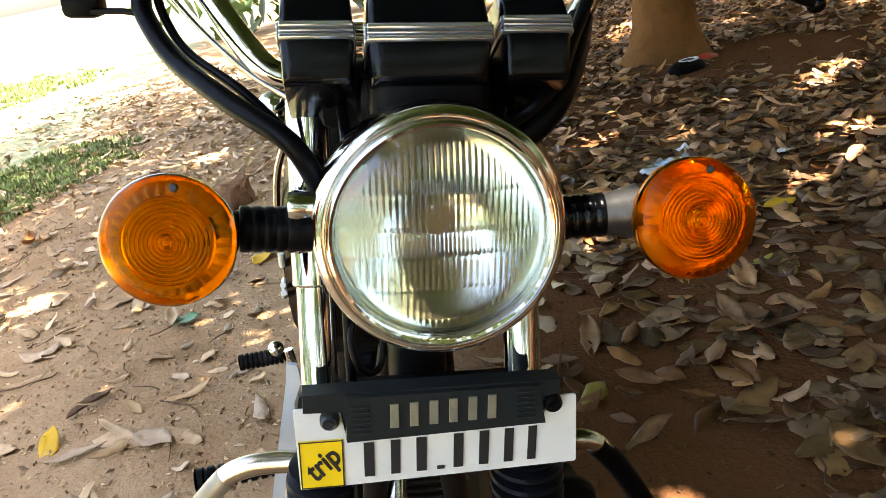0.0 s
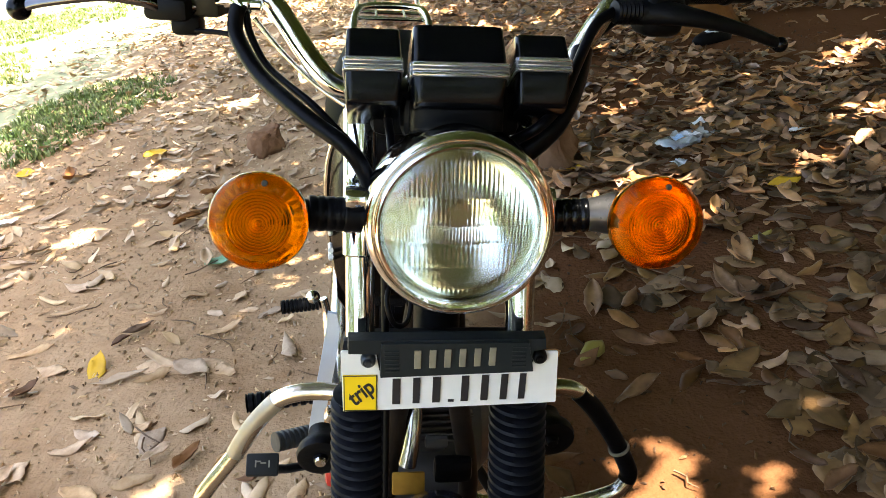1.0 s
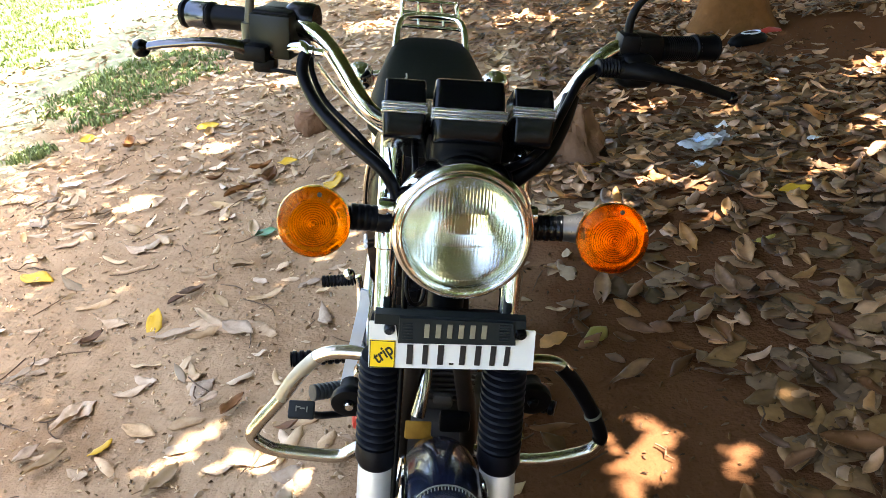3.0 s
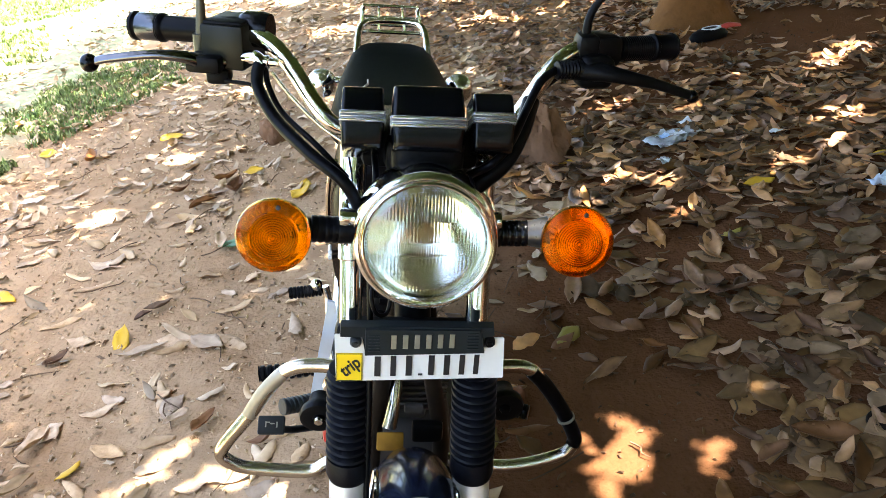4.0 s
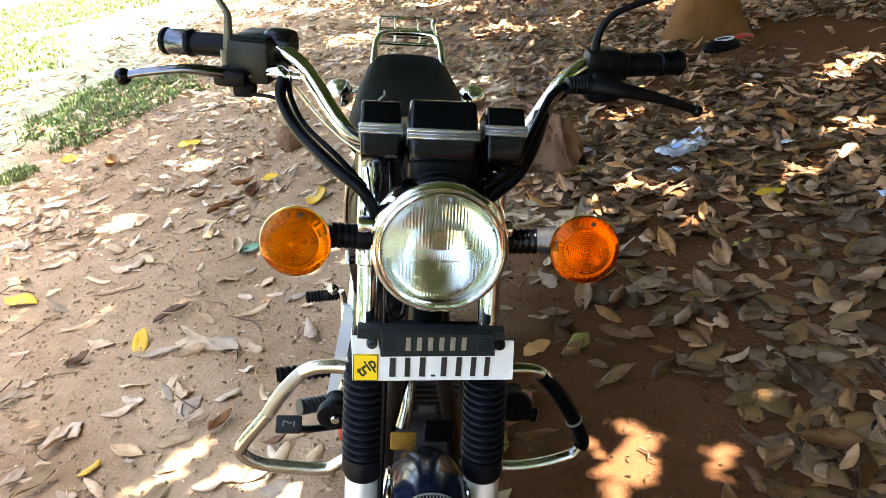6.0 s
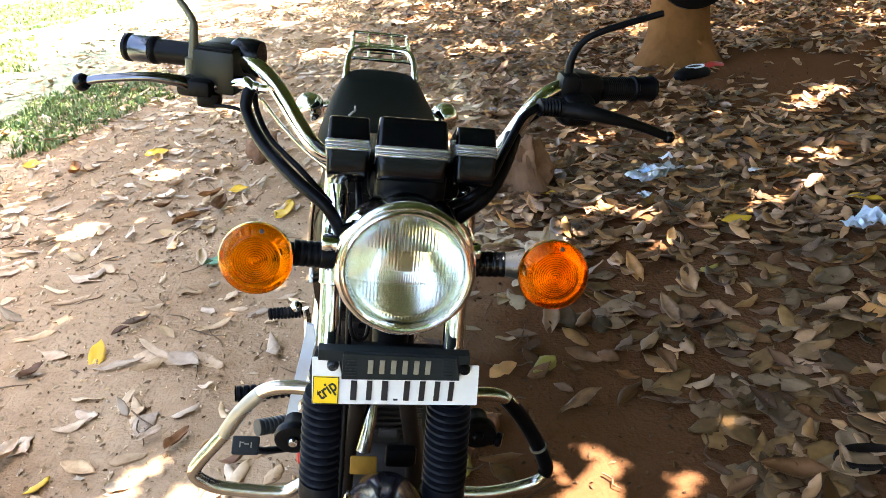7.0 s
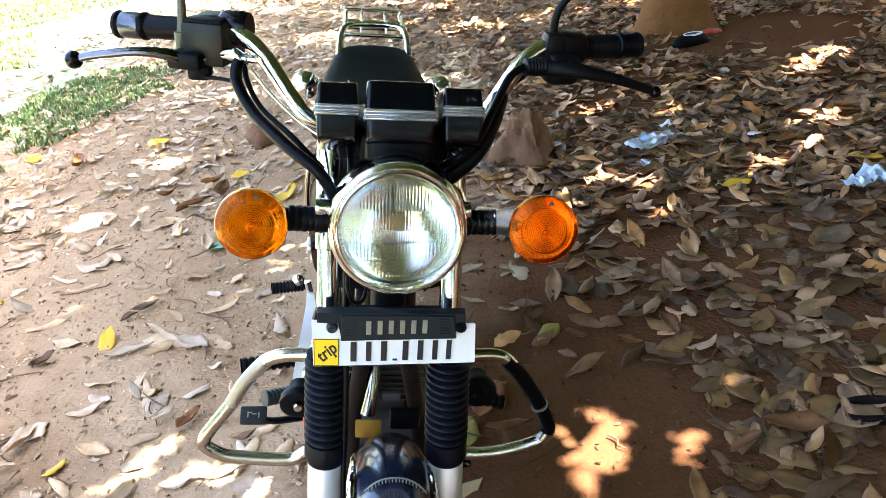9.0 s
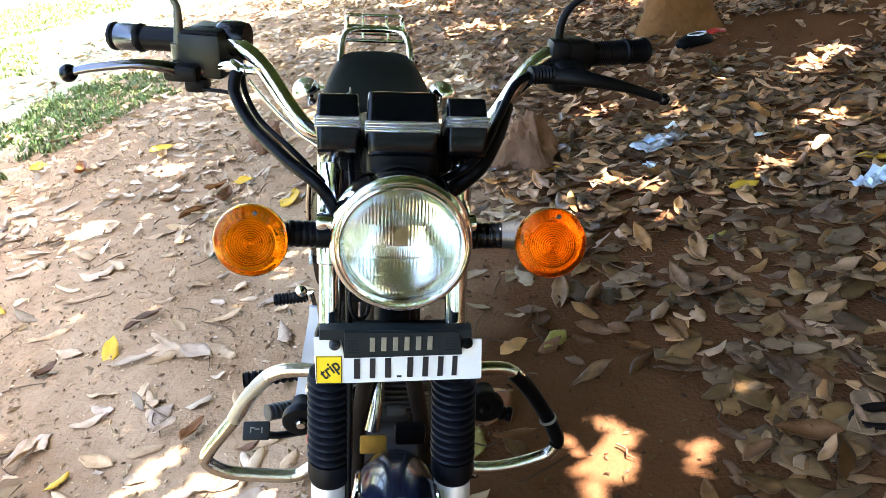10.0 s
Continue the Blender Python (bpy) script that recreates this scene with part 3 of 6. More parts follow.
# ---- grass patch and the bright field beyond ----
def build_grass(name, label, spots, tall, seed, wide=0.006):
    r = random.Random(seed)
    vs, fs = [], []
    for x, y in spots:
        for k in range(r.randint(5, 10)):
            a, h, lean = r.uniform(0, 6.28), tall * r.uniform(0.4, 1.2), r.uniform(0.2, 0.9)
            px, py = x + r.gauss(0, 0.02), y + r.gauss(0, 0.02)
            z = ground_height(px, py)
            dx, dy = math.cos(a), math.sin(a)
            w = wide * r.uniform(0.5, 1.2)
            b = len(vs)
            vs += [(px - dy * w, py + dx * w, z), (px + dy * w, py - dx * w, z),
                   (px + dx * h * lean * 0.4 - dy * w * 0.8, py + dy * h * lean * 0.4 + dx * w * 0.8, z + h * 0.6), (px + dx * h * lean * 0.4 + dy * w * 0.8, py + dy * h * lean * 0.4 - dx * w * 0.8, z + h * 0.6),
                   (px + dx * h * lean, py + dy * h * lean, z + h * (1 - lean * 0.3))]
            fs += [(b, b + 1, b + 3, b + 2), (b + 2, b + 3, b + 4)]
    me = bpy.data.meshes.new(name)
    me.from_pydata(vs, [], fs)
    me.materials.append(GRASS)
    tagged(new(name, me), label, "grass", kind="stuff")


def grass_spots(n, seed, inside):
    r, out = random.Random(seed), []
    while len(out) < n:
        x, y = r.uniform(-9, -1.5), r.uniform(3, 16)
        if inside(x, y):
            out.append((x, y))
    return out


def in_patch(x, y, cx, cy, rx, ry, slant):
    """Inside a ragged patch that leans over as it goes back."""
    dx, dy = x - cx - slant * (y - cy), y - cy
    return (dx / rx) ** 2 + (dy / ry) ** 2 < 1 + 0.9 * noise.noise((x * 2.4, y * 2.4, 0))


build_grass("grass_patch", "short green grass at the edge of the shade", grass_spots(900, 3, lambda x, y: in_patch(x, y, -2.36, 5.25, 0.58, 1.05, 0.12)), 0.045, 5)
build_grass("grass_tuft", "small dry grass tuft on bare soil", grass_spots(60, 4, lambda x, y: in_patch(x, y, -2.48, 3.62, 0.13, 0.13, 0)), 0.05, 6)
build_grass("field_grass", "sunlit grass of the field beyond the path", grass_spots(2600, 8, lambda x, y: in_patch(x, y, -4.7, 8.1, 0.9, 1.6, -0.35) or in_patch(x, y, -6.5, 12, 2.5, 2.2, 0)), 0.06, 9, 0.011)


# ---- the shade tree ----
TREE = Vector((1.945, 4.45, 0))


def build_tree():
    tree = tagged(new("tree"), "thick ochre-brown tree trunk with flared roots and a leafy crown", "tree")
    tree.empty_display_size = 0.2
    bm = bmesh.new()
    sides, rows = 40, []
    for i, z in enumerate((-0.05, 0.02, 0.07, 0.14, 0.24, 0.4, 0.7, 1.2, 1.8, 2.4, 3.0)):
        rad = 0.18 + 0.06 * math.exp(-z / 0.16)
        ring = []
        for k in range(sides):
            a = 2 * math.pi * k / sides
            flare = 1 + math.exp(-max(z, 0) / 0.16) * (0.45 * max(0, math.cos(a - 3.35)) ** 3 + 0.3 * max(0, math.cos(a - 5.6)) ** 4 + 0.4 * max(0, math.cos(a - 1.4)) ** 4) + 0.05 * noise.noise((math.cos(a) * 2, math.sin(a) * 2, z * 2)) + 0.03 * math.cos(5 * a + z)
            ring.append(bm.verts.new(TREE + Vector((rad * flare * math.cos(a) + 0.03 * z, rad * flare * math.sin(a) + 0.02 * z, z))))
        rows.append(ring)
    for a, b in zip(rows, rows[1:]):
        for k in range(sides):
            bm.faces.new((a[k], a[(k + 1) % sides], b[(k + 1) % sides], b[k]))
    bm.faces.new(rows[-1])
    r = random.Random(2)
    fork = TREE + Vector((0.09, 0.06, 2.8))
    for k in range(9):
        a = k * 2 * math.pi / 9 + r.uniform(-0.2, 0.2)
        reach = r.uniform(3.2, 5.2)
        end = TREE + Vector((math.cos(a) * reach, math.sin(a) * reach, r.uniform(4.2, 5.4)))
        mid = fork.lerp(end, 0.45) + Vector((0, 0, r.uniform(0.2, 0.6)))
        tube(bm, [fork - Vector((0, 0, 0.15)), mid, end], [0.11, 0.07, 0.025], 8, 5)
    part("trunk", bm, BARK, tree)
    vs, fs = [], []
    r = random.Random(7)
    for k in range(78000):
        near = k < 34000
        added_shade = k >= 64000
        if near:
            x, y = r.uniform(-2.2, 5.0), r.uniform(-2.8, 7.4)
        else:
            x, y = r.uniform(-3.0, 12.0), r.uniform(-9.0, 13.0)
            if not added_shade and r.random() < 0.5:
                continue
            if -2.0 < x < 4.6 and -2.4 < y < 7.0 and k % 4 and not added_shade:
                continue
        z = max(2.1, 3.1 - 0.12 * max(0, x)) + r.uniform(-0.4, 0.7) + 0.4 * noise.noise((x * 0.5, y * 0.5, 3))
        # unseen low leaf layer, added to cut skylight over the right front
        if added_shade:
            x, y, z = r.uniform(0.3, 4.5), r.uniform(-3.0, 0.9), r.uniform(2.35, 3.1)
        s = z / sun_way.z
        gx, gy = x - sun_way.x * s, y - sun_way.y * s
        if gx < max(-3.5, min(-1.9, SHADE_EDGE - 0.38 * (gy - 2.7))) + 0.3 * noise.noise((gx, gy * 0.8, 9)):
            continue
        if r.random() < (0.55 if gy > 1.3 else 0.35) * min(1, max(0, (-0.5 - gx) / 1.6)) ** 0.7:
            continue
        if (1.2 < gy or gy < -1.2) and not (1.4 < gx < 3.4 and 2.6 < gy < 4.9) and noise.noise((gx * 2.6, gy * 2.6, 12)) > (0.3 if gy < -1.2 else 0.17 if gy > 4.0 else (0.42 if gy < 2.2 else 0.45) if gx < -0.2 else 0.5 if gy > 1.7 else 0.6):
            continue
        fine = (near or added_shade) and (gx < -0.3 or gy < 1.4)
        wide = r.uniform(0.10, 0.17) * (0.5 if fine else 1 if near or added_shade else 1.9)
        if any(math.hypot(gx - u, gy - v) < q + (0.02 if fine else 0.6 * wide) for u, v, q in GAPS):
            continue
        for c in range(4 if fine else 1):
            px, py, pz = x + fine * r.uniform(-0.3, 0.3), y + fine * r.uniform(-0.3, 0.3), z + fine * r.uniform(0, 0.8)
            hx, hy = px - sun_way.x * pz / sun_way.z, py - sun_way.y * pz / sun_way.z
            if fine and any(math.hypot(hx - u, hy - v) < q + (0.02 if fine else 0.6 * wide) for u, v, q in GAPS):
                continue
            m = pose(px, py, pz, r.gauss(0, 25), r.gauss(0, 25), r.uniform(0, 360))
            b, s1 = len(vs), wide
            for q in ((-s1, 0, 0), (0, -s1 * 0.45, 0.01), (s1, 0, -0.02), (0, s1 * 0.45, 0.01)):
                vs.append(tuple(m @ Vector(q)))
            fs.append((b, b + 1, b + 2, b + 3))
    me = bpy.data.meshes.new("crown")
    me.from_pydata(vs, [], fs)
    me.materials.append(CANOPY)
    crown = new("crown", me)
    crown.parent = tree


# where the crown lets the sun through: place on the ground and width
INDICATOR_GAP = (0.165 - sun_way.x / sun_way.z * 0.93, 0.045 - sun_way.y / sun_way.z * 0.93, 0.035)
GAPS = ((0.378, 0.706, 0.032), (0.425, 0.664, 0.034), (0.458, 0.631, 0.028), (0.292, 0.658, 0.028), (0.32, 0.599, 0.036), (0.361, 0.577, 0.036), (0.402, 0.595, 0.034), (0.301, 0.538, 0.038), (0.307, 0.482, 0.042), (0.305, 0.437, 0.040), (0.387, 0.508, 0.034), (0.563, 0.565, 0.036), (0.551, 0.492, 0.040), (0.732, 0.735, 0.03), (0.765, 0.71, 0.018),
        (-0.843, 0.746, 0.035), (-0.782, 0.771, 0.03), (-0.785, 0.843, 0.025), (-0.64, 0.755, 0.035), (-0.704, 0.883, 0.022), (-0.565, 0.695, 0.04), (-0.89, 0.735, 0.03), (-0.434, 0.656, 0.025), (-0.734, 0.846, 0.025), (-0.464, 0.6, 0.035), (-0.68, 0.7, 0.03), (-0.155, 0.09, 0.022),
        (2.391, 3.317, 0.10), (2.16, 3.15, 0.05), (1.82, 2.36, 0.06), (1.47, 2.04, 0.05), (0.76, 2.13, 0.035), (0.91, 2.03, 0.03), (0.875, 1.72, 0.015), (1.44, 1.22, 0.02), INDICATOR_GAP, (0.98, 3.0, 0.06), (0.6, 5.6, 0.2), (-0.6, 6.2, 0.2), (-1.1, 4.6, 0.14), (-1.5, 2.6, 0.08), (-1.3, 3.3, 0.09))
build_tree()


def build_added_hedge(name, label, x0, y0, x1, y1, tall, seed, count=2600):
    """An added thicket of stems and leaf clumps along a line, out of view, to block sky."""
    r = random.Random(seed)
    vs, fs = [], []
    for k in range(count):
        s = r.random()
        x, y = x0 + (x1 - x0) * s + r.gauss(0, 0.5), y0 + (y1 - y0) * s + r.gauss(0, 0.5)
        z = tall * r.random() ** 0.8 * (0.8 + 0.35 * noise.noise((x * 0.4, y * 0.4, seed)))
        m = pose(x, y, z, r.uniform(-70, 70), r.uniform(-70, 70), r.uniform(0, 360))
        b, q = len(vs), r.uniform(0.12, 0.34)
        vs += [tuple(m @ Vector(p)) for p in ((-q, 0, 0), (0, -q * 0.45, 0.02), (q, 0, 0), (0, q * 0.45, 0.02))]
        fs.append((b, b + 1, b + 2, b + 3))
    me = bpy.data.meshes.new(name)
    me.from_pydata(vs, [], fs)
    me.materials.append(CANOPY)
    tagged(new(name, me), label, "hedge", kind="stuff")


# out-of-view thickets, added to shut out low sky and its reflections
build_added_hedge("hedge", "dense green thicket added on the right to block low sky", 9.5, -8, 9.0, 14, 4.8, 1, 5200)
build_added_hedge("hedge", "tall unseen thicket added far behind the motorcycle to block low sky", -2.2, 13.8, 10, 13.5, 5.2, 4, 3600)
build_added_hedge("hedge", "dense unseen thicket added behind the camera to block low sky", -3.0, -9.5, 10, -9.5, 4.6, 2, 3600)


build_added_hedge("hedge", "unseen green thicket added on the left to darken chrome reflections", -9.5, -9.5, -10.5, 2.5, 4.8, 6, 3600)


# ---- stones and rubbish ----
def stone(name, label, x, y, size, turn, seed, peak=0.0):
    bm = bmesh.new()
    box(bm, size, (0, 0, 0), None, min(size) * 0.22, 2)
    bmesh.ops.subdivide_edges(bm, edges=bm.edges[:], cuts=2, use_grid_fill=True)
    bmesh.ops.subdivide_edges(bm, edges=bm.edges[:], cuts=1, use_grid_fill=True)
    for v in bm.verts:
        v.co += v.co.normalized() * (noise.noise(v.co * 60 + Vector((seed, 9, 0))) * 0.05 + noise.noise(v.co * 9 + Vector((seed, 0, 0))) * 0.3 + noise.noise(v.co * 26 + Vector((seed, 4, 0))) * 0.12) * min(size)
    for v in bm.verts:
        high = max(0, v.co.z / size[2] + 0.5)
        v.co.x = v.co.x * (1 - peak * high) + 0.25 * peak * high * size[0]
        v.co.y *= 1 - peak * high
    ob = part(name, bm, STONE)
    ob.matrix_world = pose(x, y, size[2] * 0.4, 4, -5, turn)
    return tagged(ob, label, "stone")


stone("stone", "rough brown stone block on the soil", -0.76, 3.40, (0.17, 0.14, 0.14), 25, 1)
stone("stone", "large angular brown stone among leaves", 0.52, 2.50, (0.27, 0.22, 0.24), -28, 5, 0.55)


def crumpled(name, label, category, x, y, size, turn, material, seed, high=0.25, cuts=9):
    bm = bmesh.new()
    bmesh.ops.create_grid(bm, x_segments=cuts, y_segments=cuts, size=0.5, matrix=Matrix.Diagonal((size[0], size[1], 1, 1)))
    r = random.Random(seed)
    for v in bm.verts:
        q = v.co * 22
        v.co.z = abs(noise.noise((q.x, q.y, seed))) * size[1] * high * 2 + r.random() * 0.006
        v.co.x += 0.02 * noise.noise((q.x, q.y, seed + 4))
        v.co.y += 0.03 * noise.noise((q.x * 0.5, q.y * 0.5, seed + 8))
    ob = part(name, bm, material)
    solid = ob.modifiers.new("thickness", "SOLIDIFY")
    solid.thickness = 0.001
    ob.matrix_world = pose(x, y, ground_height(x, y) + (0.03 if x > 0 else 0.015), 0, 0, turn)
    return tagged(ob, label, category)


wrapper = crumpled("plastic_wrapper", "crumpled clear plastic wrapper with blue print", "wrapper", 1.12, 2.40, (0.27, 0.12), 24, FILM, 3)
for i, (dx, dy, c) in enumerate(((-0.09, -0.03, BLUE_SCRAP), (-0.03, -0.05, WHITE_SCRAP), (0.09, 0.04, WHITE_SCRAP))):
    bm = bmesh.new()
    bmesh.ops.create_grid(bm, x_segments=4, y_segments=4, size=0.5, matrix=Matrix.Diagonal((0.07, 0.035, 1, 1)))
    for v in bm.verts:
        v.co = Vector((v.co.x + dx, v.co.y + dy, 0.045 + 0.02 * noise.noise((v.co.x * 40, v.co.y * 40, i))))
    part("printed_panel", bm, c, wrapper, "blue print" if i == 0 else "white print")
crumpled("foil_wrapper", "crumpled white and blue foil wrapper", "wrapper", 1.645, 1.655, (0.16, 0.085), 8, FOIL, 9, 0.45)
crumpled("plastic_scrap", "small clear plastic scrap among leaves", "scrap", 0.99, 2.16, (0.06, 0.05), 10, FILM, 5)
crumpled("paper_scrap", "small white paper scrap among leaves", "scrap", 1.51, 2.28, (0.05, 0.035), 30, WHITE_SCRAP, 6)
crumpled("paper_scrap", "small white paper scrap on bare soil", "scrap", -1.98, 2.97, (0.10, 0.05), 0, WHITE_SCRAP, 7, 0.1)


def build_strap():
    """A flat dark rubber strap, bent back on itself."""
    bm = bmesh.new()
    path = smooth_path([(0.10, 0.030, 0), (0.05, 0.036, 0.004), (0.0, 0.033, 0.003), (-0.035, 0.012, 0), (-0.035, -0.014, 0), (-0.005, -0.032, 0.002), (0.05, -0.034, 0.003), (0.10, -0.028, 0)], 5)
    secs = []
    for a, b in zip(path, path[1:]):
        way = (b - a).normalized()
        out = way.cross(Vector((0, 0, 1)))
        secs.append([a + out * x + Vector((0, 0, z)) for x, z in rounded(0.016, 0.022, 3.0, 12)])
    loft(bm, secs)
    ob = part("rubber_strap", bm, STRAP_RUBBER)
    ob.matrix_world = pose(STRAP[0], STRAP[1], ground_height(*STRAP) + 0.012, 0, 0, -12)
    tagged(ob, "dark rubber strap bent back on itself among leaves", "strap")


STRAP_RUBBER = mat("dull dark rubber", (0.012, 0.007, 0.006), 0.6, 0, 0.4, 30, 0.2, spec=0.1)
STRAP = (0.965, 0.53)
build_strap()


def build_shoe():
    """A dark shoe by the tree's foot, with a pale rim and a red strap."""
    shoe = tagged(new("shoe"), "dark shoe with a white ring and red strap beside the trunk", "shoe")
    shoe.matrix_world = pose(1.88, 4.0, 0.0, 0, 0, 12)
    bm = bmesh.new()
    loft(bm, [[(x, y * 1.0, z) for x, y in rounded(w, d, 2.6, 24)] for z, w, d in ((0.0, 0.25, 0.10), (0.025, 0.26, 0.105), (0.048, 0.22, 0.09), (0.066, 0.12, 0.07))])
    part("upper", bm, MATT_BLACK, shoe)
    bm = bmesh.new()
    tube(bm, [(0.02 + 0.06 * math.cos(a), 0.035 * math.sin(a), 0.064) for a in np.linspace(0, 2 * math.pi, 24)], 0.006, 8, 1)
    part("ring", bm, WHITE_SCRAP, shoe, "white ring")
    bm = bmesh.new()
    tube(bm, [(0.09, 0.01, 0.045), (0.16, 0.02, 0.055), (0.25, 0.035, 0.035)], [0.018, 0.02, 0.012], 10, 3, flat=0.5)
    part("strap", bm, RED_PAINT, shoe, "red strap")


build_shoe()


# ---- the motorcycle, leaning on its stand ----
LEAN, FOOT = 11.5, -0.175
bike = tagged(new("motorcycle"), "black and chrome motorcycle leaning on its side stand", "motorcycle")
bike.matrix_world = pose(FOOT, 0, 0, 0, LEAN, 0)
REAR = -0.015        # the rear stands slightly off the front's middle plane


def fork_v(w):
    """How far back the fork's line lies at a height."""
    return 0.112 - (0.786 - w) * 0.36


def fork_turn():
    return Matrix.Rotation(-math.atan(0.36), 4, "X")


def build_headlight():
    centre = Matrix.Translation((0.004, 0.026, 0.918)) @ Matrix.Scale(0.990, 4) @ Matrix.Rotation(radians(-5), 4, "X")
    bowl = Matrix.Translation((0.004, 0.033, 0.918)) @ Matrix.Rotation(radians(0.5), 4, "X")
    bm = bmesh.new()
    lathe(bm, [(0.0, 0.130), (0.03, 0.127), (0.055, 0.115), (0.07, 0.098), (0.079, 0.075), (0.0815, 0.055), (0.082, 0.040)], centre, 56)
    lamp = part("headlight", bm, CHROME, bike, "round headlight with a fluted glass lens and chrome rim")
    bm = bmesh.new()
    lathe(bm, [(0.0815, 0.056), (0.0838, 0.053), (0.0850, 0.046), (0.0858, 0.034), (0.0862, 0.020), (0.0861, 0.008), (0.0855, -0.002), (0.0842, -0.0085), (0.0822, -0.0122), (0.0802, -0.0132), (0.0788, -0.0118), (0.0782, -0.0095), (0.0776, -0.0095), (0.0772, -0.0120), (0.0760, -0.0152), (0.0742, -0.0168), (0.0724, -0.0162), (0.0708, -0.0135), (0.0704, -0.004), (0.078, 0.004)], centre, 72)
    part("rim", bm, CHROME, lamp, "polished chrome rim")
    bm = bmesh.new()
    lathe(bm, [(0.0712, -0.013), (0.0708, -0.006)] + [(0.070 * s, 0.05 * (1 - s * s) - 0.004) for s in (0.97, 0.9, 0.8, 0.65, 0.5, 0.35, 0.22)], bowl, 56)
    part("reflector", bm, REFLECTOR, lamp)
    bm = bmesh.new()
    lathe(bm, [(0.0, 0.001), (0.012, 0.002), (0.0155, 0.008), (0.016, 0.03), (0.016, 0.045)], bowl @ Matrix.Translation((0, -0.004, 0.006)), 24)
    part("bulb_shield", bm, BULB_CAP, lamp, "dark brass bulb shield")
    bm = bmesh.new()
    nx, nz = 150, 40
    for inner in (0, 1):
        grid = {}
        for i in range(-nx, nx + 1):
            for j in range(-nz, nz + 1):
                x, z = i / nx, j / nz
                rr = math.hypot(x, z)
                if rr > 1.008:
                    continue
                y = -0.010 - 0.012 * (1 - min(1, rr * rr))
                if inner:
                    y += 0.0032
                    count, deep = (34, 0.0008) if z > 0.42 else (34, 0.00055) if z > 0.06 else (50, 0.0005) if z > -0.16 else (34, 0.0007) if z > -0.5 else (34, 0.0005)
                    if rr < 0.89:
                        y -= deep * abs(math.sin(x * count * 1.571)) * min(1, (0.89 - rr) * 20)
                    if min(abs(z - q) for q in (0.42, 0.06, -0.16, -0.5)) < 0.02:
                        y -= 0.0006
                grid[i, j] = bm.verts.new(centre @ Vector((x * 0.0704, y, z * 0.0704)))
        for (i, j) in list(grid):
            q = [(i, j), (i + 1, j), (i + 1, j + 1), (i, j + 1)]
            if all(k in grid for k in q):
                bm.faces.new([grid[k] for k in (q[::-1] if inner else q)])
    glass = part("lens", bm, LENS_GLASS, lamp, "clear glass lens with vertical flutes")
    glass.visible_shadow = False
    for side in (-1, 1):
        bm = bmesh.new()
        lathe(bm, [(0.0, 0), (0.011, 0.001), (0.012, 0.006), (0.009, 0.02)], Matrix.Translation((side * 0.098, 0.07, 0.925)) @ Matrix.Rotation(radians(90 * side), 4, "Z"), 20)
        part("mount_bolt", bm, CHROME, lamp)


BULB_FROST = mat("frosted bulb", (0.85, 0.82, 0.75), 0.3, 0, 0.1, 60)
BULB_CAP = mat("bulb shield", (0.20, 0.16, 0.07), 0.35, 0.6, 0.3, 60)
LENS_GLASS = mat("headlight glass", (0.98, 1.0, 0.99), 0.03, 0, 0, 30, transmission=1.0, ior=1.5)


